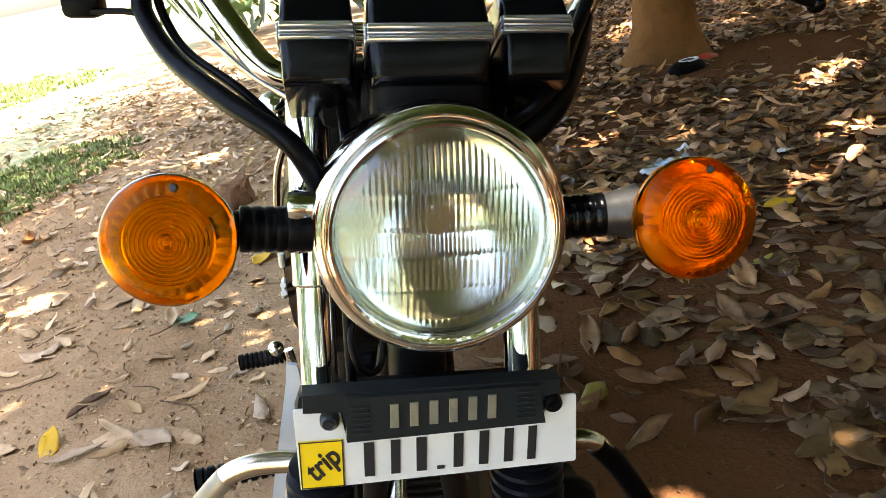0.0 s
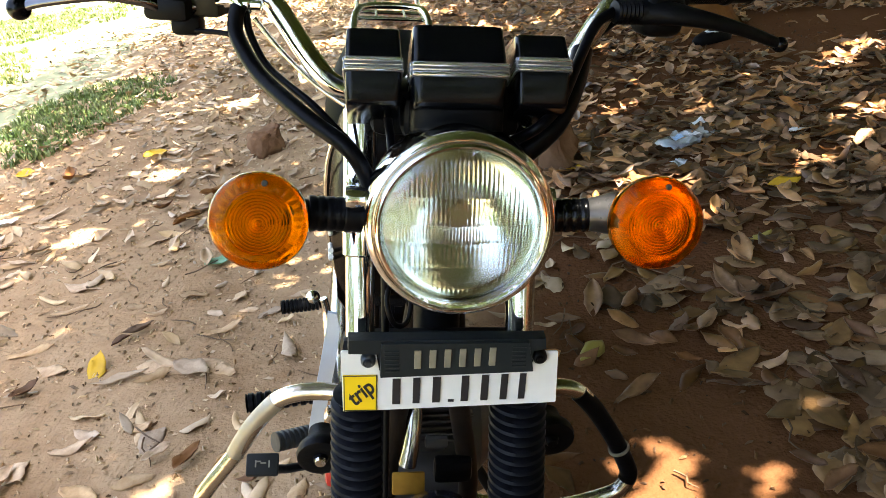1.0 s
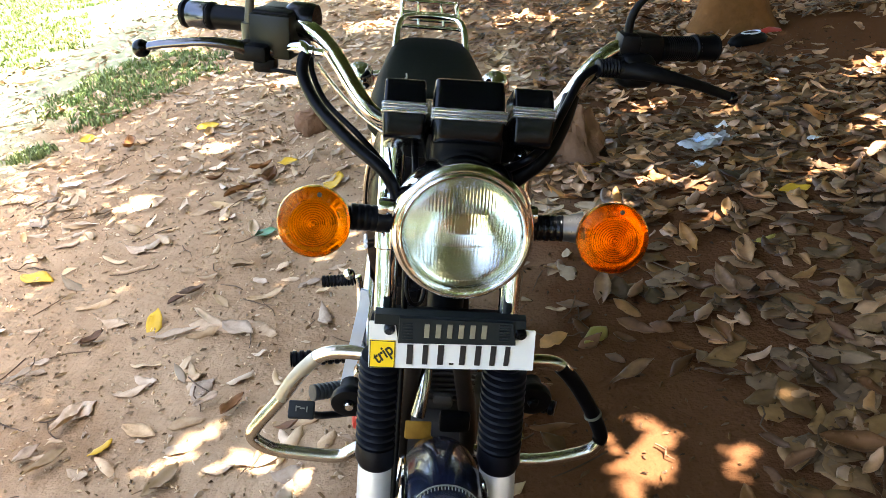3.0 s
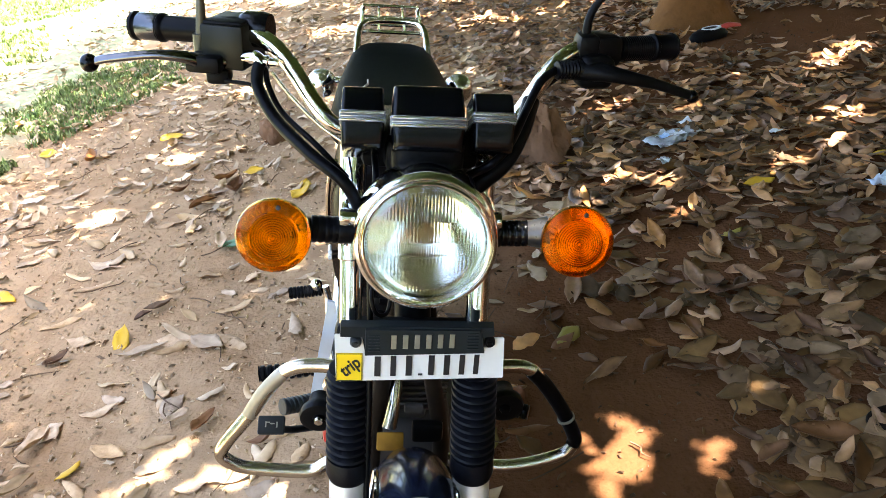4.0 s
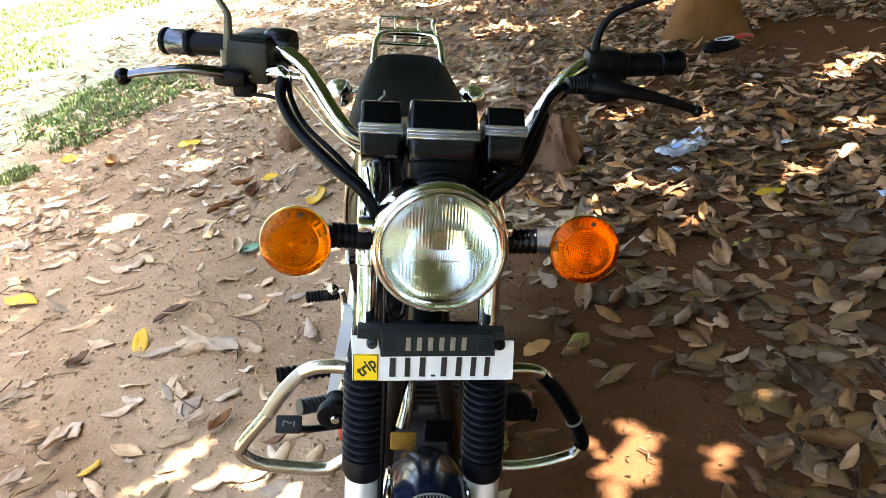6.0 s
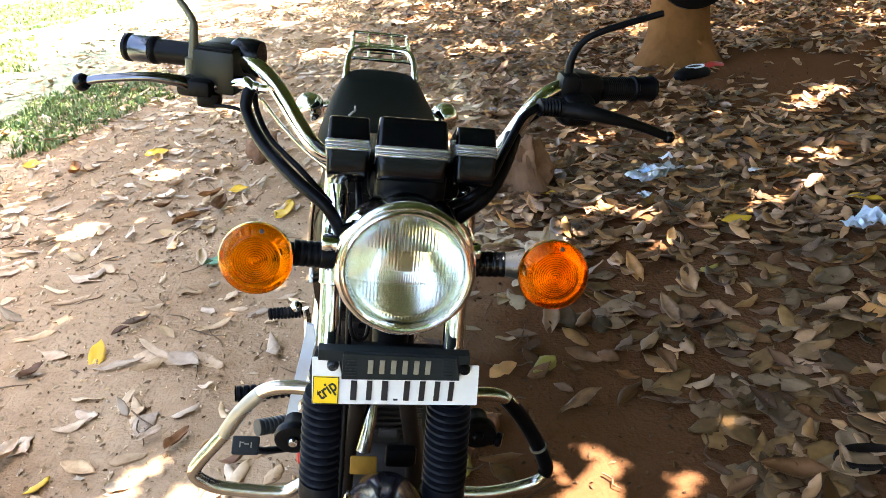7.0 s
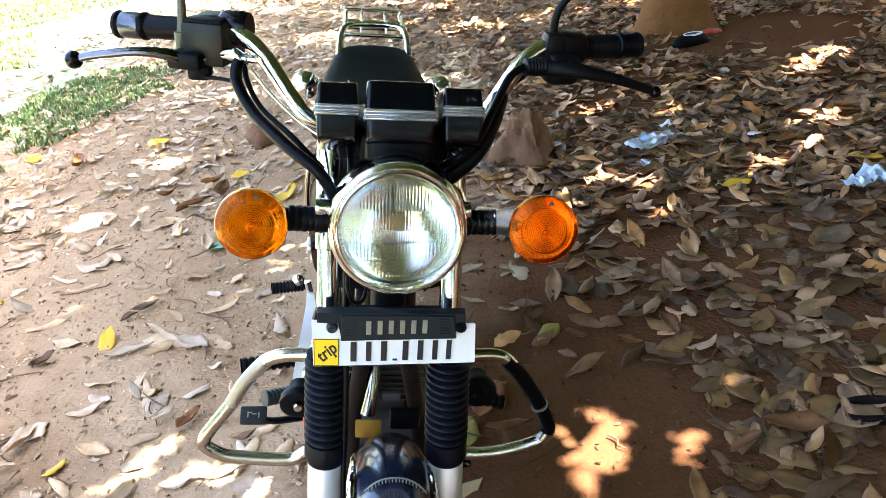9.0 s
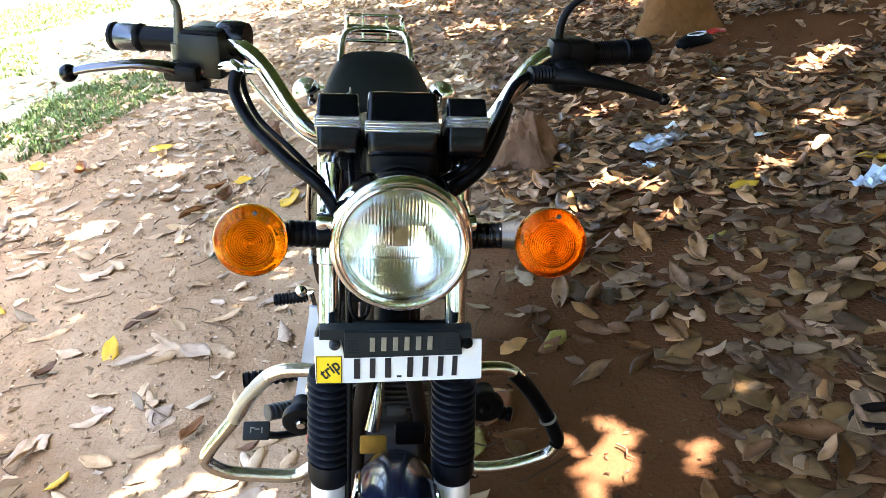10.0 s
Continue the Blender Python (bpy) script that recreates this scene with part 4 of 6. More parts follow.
def build_fork():
    for side in (-1, 1):
        bm = bmesh.new()
        u = side * 0.0845
        at = lambda w: (u, fork_v(w), w)
        tube(bm, [at(0.66), at(0.85), at(1.0)], 0.0155, 24, 1)
        part("fork_tube", bm, CHROME, bike, "chrome fork tube")
        bm = bmesh.new()
        prof = []
        w = 0.695
        while w > 0.588:
            prof += [(0.0245, w), (0.0305, w - 0.0028), (0.0312, w - 0.0058), (0.0255, w - 0.0088)]
            w -= 0.0098
        prof = [(0.018, 0.702), (0.0285, 0.700)] + prof + [(0.0300, w), (0.0305, w - 0.02), (0.027, w - 0.028)]
        rings = []
        for rad, h in prof:
            c = Vector((u, fork_v(h), h))
            rings.append([bm.verts.new(c + Vector((rad * math.cos(a), rad * math.sin(a), 0))) for a in np.linspace(0, 2 * math.pi, 33)[:-1]])
        for a, b in zip(rings, rings[1:]):
            for k in range(32):
                bm.faces.new((a[k], a[(k + 1) % 32], b[(k + 1) % 32], b[k]))
        bmesh.ops.recalc_face_normals(bm, faces=bm.faces)
        part("fork_boot", bm, BOOT_RUBBER, bike, "ribbed black rubber fork boot")
        bm = bmesh.new()
        tube(bm, [at(0.575), at(0.5), at(0.40), at(0.275)], [0.0255, 0.0255, 0.025, 0.022], 24, 1)
        box(bm, (0.03, 0.05, 0.05), at(0.28), fork_turn(), 0.01)
        part("fork_leg", bm, FORK_PAINT, bike, "silver painted fork lower leg")
        bm = bmesh.new()
        lathe(bm, [(0.0155, -0.03), (0.0182, -0.028), (0.0185, 0.0), (0.0175, 0.06), (0.0175, 0.12)], Matrix.Translation(at(0.865)) @ fork_turn() @ Matrix.Rotation(radians(90), 4, "X"), 28)
        part("headlight_ear", bm, CHROME, bike)
        bm = bmesh.new()
        box(bm, (0.010, 0.085, 0.036), (side * 0.092, 0.105, 0.908), None, 0.005)
        part("headlight_bracket", bm, CHROME, bike)
    bm = bmesh.new()
    box(bm, (0.21, 0.06, 0.035), (0, fork_v(0.74) + 0.01, 0.74), fork_turn(), 0.01)
    part("lower_clamp", bm, MATT_BLACK, bike)
    bm = bmesh.new()
    box(bm, (0.20, 0.075, 0.03), (0, fork_v(0.985) + 0.01, 0.985), fork_turn(), 0.01)
    box(bm, (0.15, 0.06, 0.05), (0, fork_v(0.95), 0.985), None, 0.012)
    part("upper_clamp", bm, MATT_BLACK, bike)
    bm = bmesh.new()
    tube(bm, [(0, fork_v(0.72) + 0.045, 0.70), (0, fork_v(0.98) + 0.045, 0.98)], 0.026, 20, 1)
    part("steering_head", bm, MATT_BLACK, bike)


def bars(bm, x0, x1, z0, z1, y, n, rows=1, depth=0.0012, fill=0.6):
    """Plain upright bars in place of lettering."""
    step = (x1 - x0) / n
    for i in range(n):
        box(bm, (step * fill, depth, (z1 - z0)), (x0 + step * (i + 0.5), y, (z0 + z1) / 2), None, 0)


def build_plate():
    turn = Matrix.Translation((0.004, 0.046, 0.738)) @ Matrix.Rotation(radians(-1.8), 4, "Y")
    bm = bmesh.new()
    outline = [(-0.1065, -0.0310), (-0.1055, -0.0318), (0.1105, -0.0318), (0.1118, -0.0305), (0.1100, 0.0290), (0.1085, 0.0305), (0.086, 0.0305), (0.0835, 0.0235), (0.086, 0.019), (0.084, 0.015), (-0.069, 0.015), (-0.072, 0.039), (-0.1045, 0.040), (-0.106, 0.0385)]
    front = [bm.verts.new(turn @ Vector((x, 0.0, z))) for x, z in outline]
    face = bm.faces.new(front)
    ext = bmesh.ops.extrude_face_region(bm, geom=[face])["geom"]
    for v in [g for g in ext if isinstance(g, bmesh.types.BMVert)]:
        v.co.y += 0.002
    bmesh.ops.recalc_face_normals(bm, faces=bm.faces)
    plate = part("number_plate", bm, PLATE_WHITE, bike, "white number plate with black marks", smooth=False)
    x = -0.062
    for wd in (0.019, 0.017, 0.019, 0.006, 0.018, 0.018, 0.017, 0.016):
        bm = bmesh.new()
        if wd > 0.01:
            box(bm, (wd * 0.42, 0.001, 0.0305), turn @ Vector((x + wd / 2, -0.0008, -0.0095)))
        else:
            box(bm, (wd, 0.001, 0.0025), turn @ Vector((x + wd / 2, -0.0008, -0.0235)))
        part("plate_mark", bm, PLATE_INK, plate, "black bar", smooth=False)
        x += wd + 0.0022
    bm = bmesh.new()
    box(bm, (0.0335, 0.001, 0.0430), turn @ Vector((-0.0885, -0.0008, -0.0095)))
    sticker = part("sticker", bm, YELLOW, plate, "square yellow sticker", smooth=False)
    bm = bmesh.new()
    for sx, sz, ax, az in ((0.0325, 0.0009, 0, 0.0207), (0.0325, 0.0009, 0, -0.0207), (0.0009, 0.0423, 0.0160, 0), (0.0009, 0.0423, -0.0160, 0)):
        box(bm, (sx, 0.0006, sz), turn @ Vector((-0.0885 + ax, -0.0014, -0.0095 + az)))
    part("sticker_border", bm, PLATE_INK, sticker, smooth=False)
    font = bpy.data.curves.new("sticker_text", "FONT")
    font.body, font.size, font.align_x, font.align_y, font.extrude, font.offset = "trip", 0.0222, "CENTER", "CENTER", 0.0003, 0.0004
    font.shear = 0.25
    font.materials.append(PLATE_INK)
    text = new("sticker_text", font)
    text.parent = sticker
    text.matrix_basis = turn @ Matrix.Translation((-0.0885, -0.0018, -0.0095)) @ pose(0, 0, 0, 90, 0, 0) @ pose(0, 0, 0, 0, 0, 41) @ Matrix.Diagonal((0.9, 1.15, 1, 1))
    # the badge panel over the plate
    bm = bmesh.new()
    top, low = 0.054, 0.013
    for pts, y0, y1 in (([(-0.0975, top), (0.0955, top - 0.0065), (0.0965, 0.036), (0.0845, 0.034), (0.082, 0.018), (-0.067, 0.018), (-0.070, 0.037), (-0.0985, 0.039)], -0.004, 0.012),
                        ([(-0.066, top - 0.003), (0.078, top - 0.0075), (0.084, low), (-0.068, low)], -0.0085, -0.003)):
        fr = [bm.verts.new(turn @ Vector((a, y0, b))) for a, b in pts]
        bk = [bm.verts.new(turn @ Vector((a * 1.01, y1, b))) for a, b in pts]
        bm.faces.new(fr)
        bm.faces.new(bk[::-1])
        for k in range(len(pts)):
            bm.faces.new((fr[k], bk[k], bk[(k + 1) % len(pts)], fr[(k + 1) % len(pts)]))
    bmesh.ops.recalc_face_normals(bm, faces=bm.faces)
    badge = part("badge_panel", bm, BADGE_GREY, bike, "dark grey plastic badge panel", smooth=False)
    for i in range(6):
        bm = bmesh.new()
        box(bm, (0.0066, 0.0016, 0.0205), turn @ Vector((-0.0315 + i * 0.0147, -0.0094, 0.0330)), None, 0.0004, 1)
        part("badge_mark", bm, BADGE_PALE, badge, "worn pale bar", smooth=False)
    for side in (-1, 1):
        for k in range(6):
            bm = bmesh.new()
            box(bm, (0.0145, 0.0012, 0.0018), turn @ Vector((0.006 + side * 0.0625, -0.0090, 0.0205 + k * 0.0045)), None, 0.0004, 1)
            part("badge_rib", bm, BADGE_GREY, badge, smooth=False)
    for u, w in ((-0.0795, 0.0305), (0.0905, 0.027)):
        bm = bmesh.new()
        lathe(bm, [(0.0, -0.006), (0.003, -0.006), (0.0034, -0.004), (0.0052, -0.0045), (0.0072, -0.002), (0.0076, 0.004)], turn @ Matrix.Translation((u, -0.004, w)), 18)
        part("screw", bm, SCREW_GREY if u < 0 else MATT_BLACK, badge)


SLEEVE_GREY = mat("grey stalk sleeve", (0.09, 0.09, 0.09), 0.3, 0.4, 0.8, 60, colour2=(0.015, 0.015, 0.016), rvar=0.1)
SCREW_GREY = mat("grey screw", (0.06, 0.07, 0.08), 0.3, 0.7, 0.3, 60)


def build_indicator(side, material):
    c = Matrix.Translation((side * 0.1785 + 0.007, 0.035, 0.9165)) @ Matrix.Scale(0.997, 4) @ Matrix.Rotation(radians(-13), 4, "X") @ Matrix.Rotation(radians(-side * 4), 4, "Z")
    bm = bmesh.new()
    lathe(bm, [(0.0, 0.05), (0.012, 0.049), (0.026, 0.042), (0.036, 0.028), (0.0395, 0.012), (0.0405, 0.004), (0.0395, 0.003)], c, 44)
    lamp = part("indicator", bm, FORK_PAINT if side > 0 else MATT_BLACK, bike, "round turn signal")
    bm = bmesh.new()
    lathe(bm, [(0.0402, 0.0005), (0.0385, 0.0015), (0.036, 0.008), (0.028, 0.022), (0.014, 0.029), (0.0, 0.031)], c, 44)
    part("reflector_bowl", bm, BOWL_WHITE, lamp)
    bm = bmesh.new()
    lathe(bm, [(0.0, 0.004), (0.005, 0.0055), (0.008, 0.010), (0.0075, 0.016), (0.005, 0.022), (0.005, 0.031)], c, 20)
    part("bulb", bm, BULB_FROST, lamp, "frosted glass bulb")
    bm = bmesh.new()
    prof = [(0.0405, 0.008), (0.0432, 0.006), (0.0436, -0.002), (0.0420, -0.007)]
    prof += [(0.0400, -0.0092), (0.0375, -0.0104), (0.0350, -0.0110), (0.0325, -0.0114), (0.0300, -0.0118), (0.0288, -0.0135)]
    rad = 0.0280
    while rad > 0.002:
        base = -0.0130 - 0.0020 * (1 - (rad / 0.0285) ** 2)
        prof += [(rad, base), (rad - 0.0004, base - 0.0024), (rad - 0.0019, base - 0.0004)]
        rad -= 0.0027
    prof += [(0.0, -0.0152), (0.0, -0.0105), (0.028, -0.0095), (0.036, -0.0075), (0.0405, -0.002), (0.0405, 0.008)]
    # fine radial facets in the flat border of the lens
    lathe(bm, prof, None, 120)
    for v in bm.verts:
        rad, turn = math.hypot(v.co.x, v.co.z), math.atan2(v.co.z, v.co.x)
        if 0.031 < rad < 0.0395 and v.co.y < -0.0085:
            v.co.y -= 0.0006 * (math.floor(turn / (math.pi / 30)) % 2)
        v.co = c @ v.co
    lens = part("lens", bm, material, lamp, "ribbed amber lens" if side < 0 else "ribbed orange lens")
    lens.visible_shadow = False
    for a in (80,):
        bm = bmesh.new()
        lathe(bm, [(0, -0.0030), (0.0022, -0.0028), (0.003, 0)], c @ Matrix.Translation((0.0352 * math.cos(radians(a)), -0.0115, 0.0352 * math.sin(radians(a)))), 12)
        part("lens_screw", bm, SCREW_GREY, lens)
    bm = bmesh.new()
    inner, outer = Vector((side * 0.088, 0.075, 0.906)), Vector((side * 0.14, 0.068, 0.911))
    way = (outer - inner).normalized()
    turn = Vector((0, 1, 0)).rotation_difference(way).to_matrix().to_4x4()
    ln = (outer - inner).length
    prof = [(0.0, -0.006), (0.0165, -0.005), (0.017, 0.010)]
    for k in range(4):
        y = 0.012 + k * ln * 0.16
        prof += [(0.0158, y), (0.0165, y + 0.001), (0.0165, y + 0.006), (0.0158, y + 0.007)]
    prof += [(0.013, ln * 0.85), (0.0135, ln + 0.012)]
    lathe(bm, prof, Matrix.Translation(inner) @ turn, 24)
    part("stalk", bm, RUBBER if side < 0 else BLACK_PLASTIC, lamp, "black stalk")
    if side > 0:
        bm = bmesh.new()
        lathe(bm, [(0.0132, ln * 0.62), (0.0145, ln * 0.66), (0.0165, ln * 0.95), (0.021, ln * 1.3)], Matrix.Translation(inner) @ turn, 24)
        part("stalk_sleeve", bm, SLEEVE_GREY, lamp, "grey stalk sleeve")


def build_pods():
    dash = new("instrument_panel")
    dash.parent = bike
    tagged(dash, "black instrument housing with silver stripes")
    turn = Matrix.Rotation(radians(-30), 4, "X")
    for name, u, wide, v0, deep, low, high, mid, stripe_at in (("gauge_pod", -0.0725, 0.052, 0.106, 0.085, -0.034, 0.039, 1.0395, 0.0010), ("warning_pod", 0.0055, 0.088, 0.096, 0.095, -0.036, 0.042, 1.043, -0.004), ("gauge_pod", 0.0845, 0.051, 0.106, 0.085, -0.035, 0.036, 1.0405, 0.0030)):
        m = Matrix.Translation((u, v0, mid)) @ turn
        bm = bmesh.new()
        secs = []
        # a front folded along the stripe, flat cheeks and a small lip at top and bottom
        for z, k, back in ((low, 0.93, 0.0075), (low + 0.0015, 0.95, 0.0052), (low + 0.004, 0.96, 0.0042), (stripe_at - 0.008, 1.0, 0.0), (stripe_at + 0.008, 1.0, 0.0), (high - 0.004, 0.965, 0.0062), (high - 0.0015, 0.955, 0.0072), (high, 0.93, 0.0095)):
            secs.append([m @ Vector((x, y + deep / 2 + back, z)) for x, y in rounded(wide * k, deep - back, 11.0, 64)])
        loft(bm, secs)
        pod = part(name, bm, BLACK_PLASTIC, dash, "glossy black plastic pod")
        bm = bmesh.new()
        for dz, hgt, out in ((0.0, 0.0135, 0.0010), (0.0042, 0.0038, 0.0026), (-0.0046, 0.0034, 0.0026), (-0.0006, 0.0016, 0.0020)):
            if dz == 0.0042:
                part("stripe_backing", bm, STRIPE_DARK, pod)
                bm = bmesh.new()
            box(bm, (wide * 0.985, 0.004, hgt), m @ Vector((0, 0.002 - out, stripe_at + dz)), turn, 0.0007, 1)
            for side in (-1, 1):
                box(bm, (0.004, 0.05, hgt), m @ Vector((side * (wide / 2 - 0.0012 + out * 0.3), 0.026, stripe_at + dz)), turn, 0.0007, 1)
        part("stripe", bm, STRIPE, pod, "silver stripe")
    bm = bmesh.new()
    box(bm, (0.10, 0.07, 0.045), (0.004, 0.155, 0.985), None, 0.012)
    box(bm, (0.15, 0.05, 0.045), (0.006, 0.175, 0.988), None, 0.012)
    part("bracket", bm, MATT_BLACK, dash)
    bm = bmesh.new()
    box(bm, (0.088, 0.05, 0.06), (0.006, 0.118, 0.985), None, 0.014, 3)
    part("lower_cover", bm, MATT_BLACK, dash)


STRIPE_DARK = mat("grey stripe backing", (0.28, 0.29, 0.3), 0.3, 0.8, 0.3, 80, rvar=0.08)
STRIPE = mat("silver stripe", (0.72, 0.74, 0.76), 0.22, 0.85, 0.2, 80, rvar=0.08)


def build_handlebar():
    bar = new("handlebar")
    bar.parent = bike
    tagged(bar, "wide chrome handlebar with black grips")
    bm = bmesh.new()
    half = [(0.0, 0.20, 0.992), (0.06, 0.20, 0.992), (0.107, 0.202, 0.995), (0.135, 0.21, 1.022), (0.168, 0.228, 1.068), (0.195, 0.24, 1.092), (0.225, 0.252, 1.1), (0.30, 0.275, 1.096), (0.352, 0.29, 1.092)]
    pts = [(-x, y, z) for x, y, z in half[:0:-1]] + half
    tube(bm, pts, 0.0115, 20, 4)
    part("bar", bm, CHROME, bar, "bent chrome tube")
    for side in (-1, 1):
        a, b = Vector((side * 0.270, 0.266, 1.0972)), (Vector((-0.378, 0.300, 1.0935)) if side < 0 else Vector((0.356, 0.292, 1.0985)))
        way = (b - a).normalized()
        turn = Matrix.Translation(a) @ Vector((0, 1, 0)).rotation_difference(way).to_matrix().to_4x4()
        ln = (b - a).length
        bm = bmesh.new()
        prof = [(0.0115, 0.0), (0.0172, 0.0), (0.0172, 0.006)]
        n = 14
        for k in range(n):
            y = 0.006 + (ln * 0.58 - 0.006) * k / n
            prof += [(0.0160, y), (0.0160 if side < 0 else 0.0168, y + 0.0012), (0.0160, y + 0.003)]
        prof += [(0.0165, ln * 0.58), (0.0185, ln * 0.6), (0.019, ln * 0.64), (0.0168, ln * 0.66), (0.0172, ln * 0.93), (0.0192, ln * 0.96), (0.0185, ln), (0.0, ln * 1.02)]
        lathe(bm, prof, turn, 28)
        grip = part("grip", bm, RUBBER, bar, "black rubber grip")
        if side < 0:
            bm = bmesh.new()
            lathe(bm, [(0.0172, ln * 0.67), (0.0178, ln * 0.69), (0.0180, ln * 0.90), (0.0172, ln * 0.92)], turn, 28)
            part("grip_band", bm, GRIP_BAND, grip, "grey printed band")
        # switch housing and lever bracket
        bm = bmesh.new()
        lathe(bm, [(0.0, -0.045), (0.018, -0.044), (0.021, -0.035), (0.021, -0.012), (0.016, -0.004), (0.0, -0.004)], turn, 24)
        if side > 0:
            box(bm, (0.045, 0.05, 0.042), (0.245, 0.262, 1.098), Matrix.Rotation(radians(15), 4, "Z"), 0.010)
            box(bm, (0.05, 0.045, 0.045), (0.232, 0.235, 1.074), Matrix.Rotation(radians(10), 4, "Z"), 0.014, 3)
            box(bm, (0.03, 0.04, 0.03), (0.222, 0.25, 1.105), None, 0.008)
        part("switch_housing", bm, MATT_BLACK, bar)
        bm = bmesh.new()
        if side < 0:
            tube(bm, [(-0.235, 0.235, 1.07), (-0.276, 0.222, 1.068), (-0.294, 0.212, 1.075), (-0.332, 0.208, 1.078), (-0.388, 0.211, 1.070), (-0.409, 0.213, 1.064)], [0.011, 0.011, 0.0085, 0.0065, 0.006, 0.006], 14, 4, flat=0.75)
            lever = part("lever", bm, LEVER_GREY, bar, "grey alloy lever")
            bm = bmesh.new()
            bmesh.ops.create_uvsphere(bm, u_segments=20, v_segments=14, radius=0.0115, matrix=Matrix.Translation((-0.413, 0.214, 1.0625)))
            part("lever_ball", bm, BLACK_PLASTIC, lever, "black ball end")
        else:
            tube(bm, [(0.185, 0.235, 1.075), (0.218, 0.222, 1.078), (0.258, 0.205, 1.076), (0.314, 0.21, 1.065), (0.364, 0.22, 1.050)], [0.014, 0.016, 0.0105, 0.0075, 0.0065], 14, 4, flat=0.8)
            lever = part("lever", bm, MATT_BLACK, bar, "black lever")
            bm = bmesh.new()
            bmesh.ops.create_uvsphere(bm, u_segments=16, v_segments=12, radius=0.0085, matrix=Matrix.Translation((0.369, 0.221, 1.048)))
            part("lever_ball", bm, BLACK_PLASTIC, lever)
            bm = bmesh.new()
            lathe(bm, [(0.0, 0.0), (0.011, 0.002)] + [q for k in range(6) for q in ((0.0125, 0.004 + k * 0.005), (0.0105, 0.0065 + k * 0.005))] + [(0.013, 0.036), (0.0, 0.037)],
                  Matrix.Translation((0.175, 0.212, 1.078)) @ Matrix.Rotation(radians(-75), 4, "Z"), 18)
            part("cable_boot", bm, RUBBER, lever)
    # reservoir box by the throttle side
    bm = bmesh.new()
    box(bm, (0.056, 0.085, 0.056), (-0.243, 0.264, 1.086), Matrix.Rotation(radians(-12), 4, "Z"), 0.004)
    reservoir = part("switch_box", bm, GREEN_BROWN, bar, "dusty square switch box")
    bm = bmesh.new()
    box(bm, (0.050, 0.074, 0.006), (-0.243, 0.262, 1.115), Matrix.Rotation(radians(-12), 4, "Z"), 0.003)
    part("lid", bm, MATT_BLACK, reservoir)
    bm = bmesh.new()
    lathe(bm, [(0.0, -0.02), (0.021, -0.019), (0.023, -0.01), (0.023, 0.012), (0.018, 0.02), (0, 0.02)], Matrix.Translation((-0.213, 0.262, 1.103)) @ Matrix.Rotation(radians(78), 4, "Z"), 26)
    part("throttle_drum", bm, BLACK_PLASTIC, bar)
    bm = bmesh.new()
    box(bm, (0.045, 0.04, 0.022), (-0.272, 0.228, 1.066), Matrix.Rotation(radians(-10), 4, "Z"), 0.006)
    box(bm, (0.03, 0.03, 0.02), (-0.258, 0.23, 1.050), None, 0.006)
    part("lever_bracket", bm, MATT_BLACK, bar)
    bm = bmesh.new()
    tube(bm, [(-0.225, 0.225, 1.075), (-0.208, 0.215, 1.078), (-0.2, 0.21, 1.07)], [0.008, 0.009, 0.007], 12, 3)
    lathe(bm, [(0.0, -0.012), (0.0085, -0.011), (0.0085, 0.004), (0.006, 0.006), (0.006, 0.016), (0.0, 0.017)], Matrix.Translation((-0.197, 0.213, 1.073)) @ Matrix.Rotation(radians(-100), 4, "Z"), 16)
    part("cable_adjuster", bm, CHROME, bar)
    # mirrors on their stems
    for side, pts, face in ((-1, [(-0.283, 0.25, 1.085), (-0.28, 0.25, 1.13), (-0.285, 0.252, 1.152), (-0.325, 0.262, 1.2), (-0.365, 0.27, 1.25)], (-0.39, 0.27, 1.30)),
                            (1, [(0.222, 0.25, 1.09), (0.220, 0.25, 1.135), (0.233, 0.25, 1.163), (0.262, 0.25, 1.181), (0.335, 0.252, 1.209)], (0.375, 0.262, 1.268))):
        bm = bmesh.new()
        tube(bm, pts, [0.0068, 0.0058, 0.0045, 0.0045, 0.0045], 14, 5)
        lathe(bm, [(0.0, -0.02), (0.009, -0.019), (0.0095, 0.012), (0.0, 0.013)], Matrix.Translation(pts[0]) @ Matrix.Rotation(radians(90), 4, "X"), 14)
        mirror = part("mirror", bm, OLIVE_STEM if side < 0 else MATT_BLACK, bar, "mirror on a bent stem")
        bm = bmesh.new()
        lathe(bm, [(0.0, -0.012), (0.04, -0.011), (0.052, -0.004), (0.054, 0.003), (0.05, 0.004), (0.0, 0.004)], Matrix.Translation(face) @ Matrix.Rotation(radians(8), 4, "X"), 36)
        part("mirror_back", bm, MATT_BLACK, mirror, "black round back")
        bm = bmesh.new()
        lathe(bm, [(0.049, 0.0046), (0.0, 0.0050)], Matrix.Translation(face) @ Matrix.Rotation(radians(8), 4, "X"), 36)
        part("mirror_glass", bm, CHROME, mirror, "silvered glass")


GRIP_BAND = mat("silver grip band", (0.13, 0.14, 0.16), 0.22, 0.8, 0.7, 90)
LEVER_GREY = mat("grey lever", (0.16, 0.16, 0.17), 0.12, 1.0, 0.4, 50, rvar=0.1)
OLIVE_STEM = mat("olive mirror stem", (0.09, 0.085, 0.06), 0.35, 0.2, 0.3, 60)


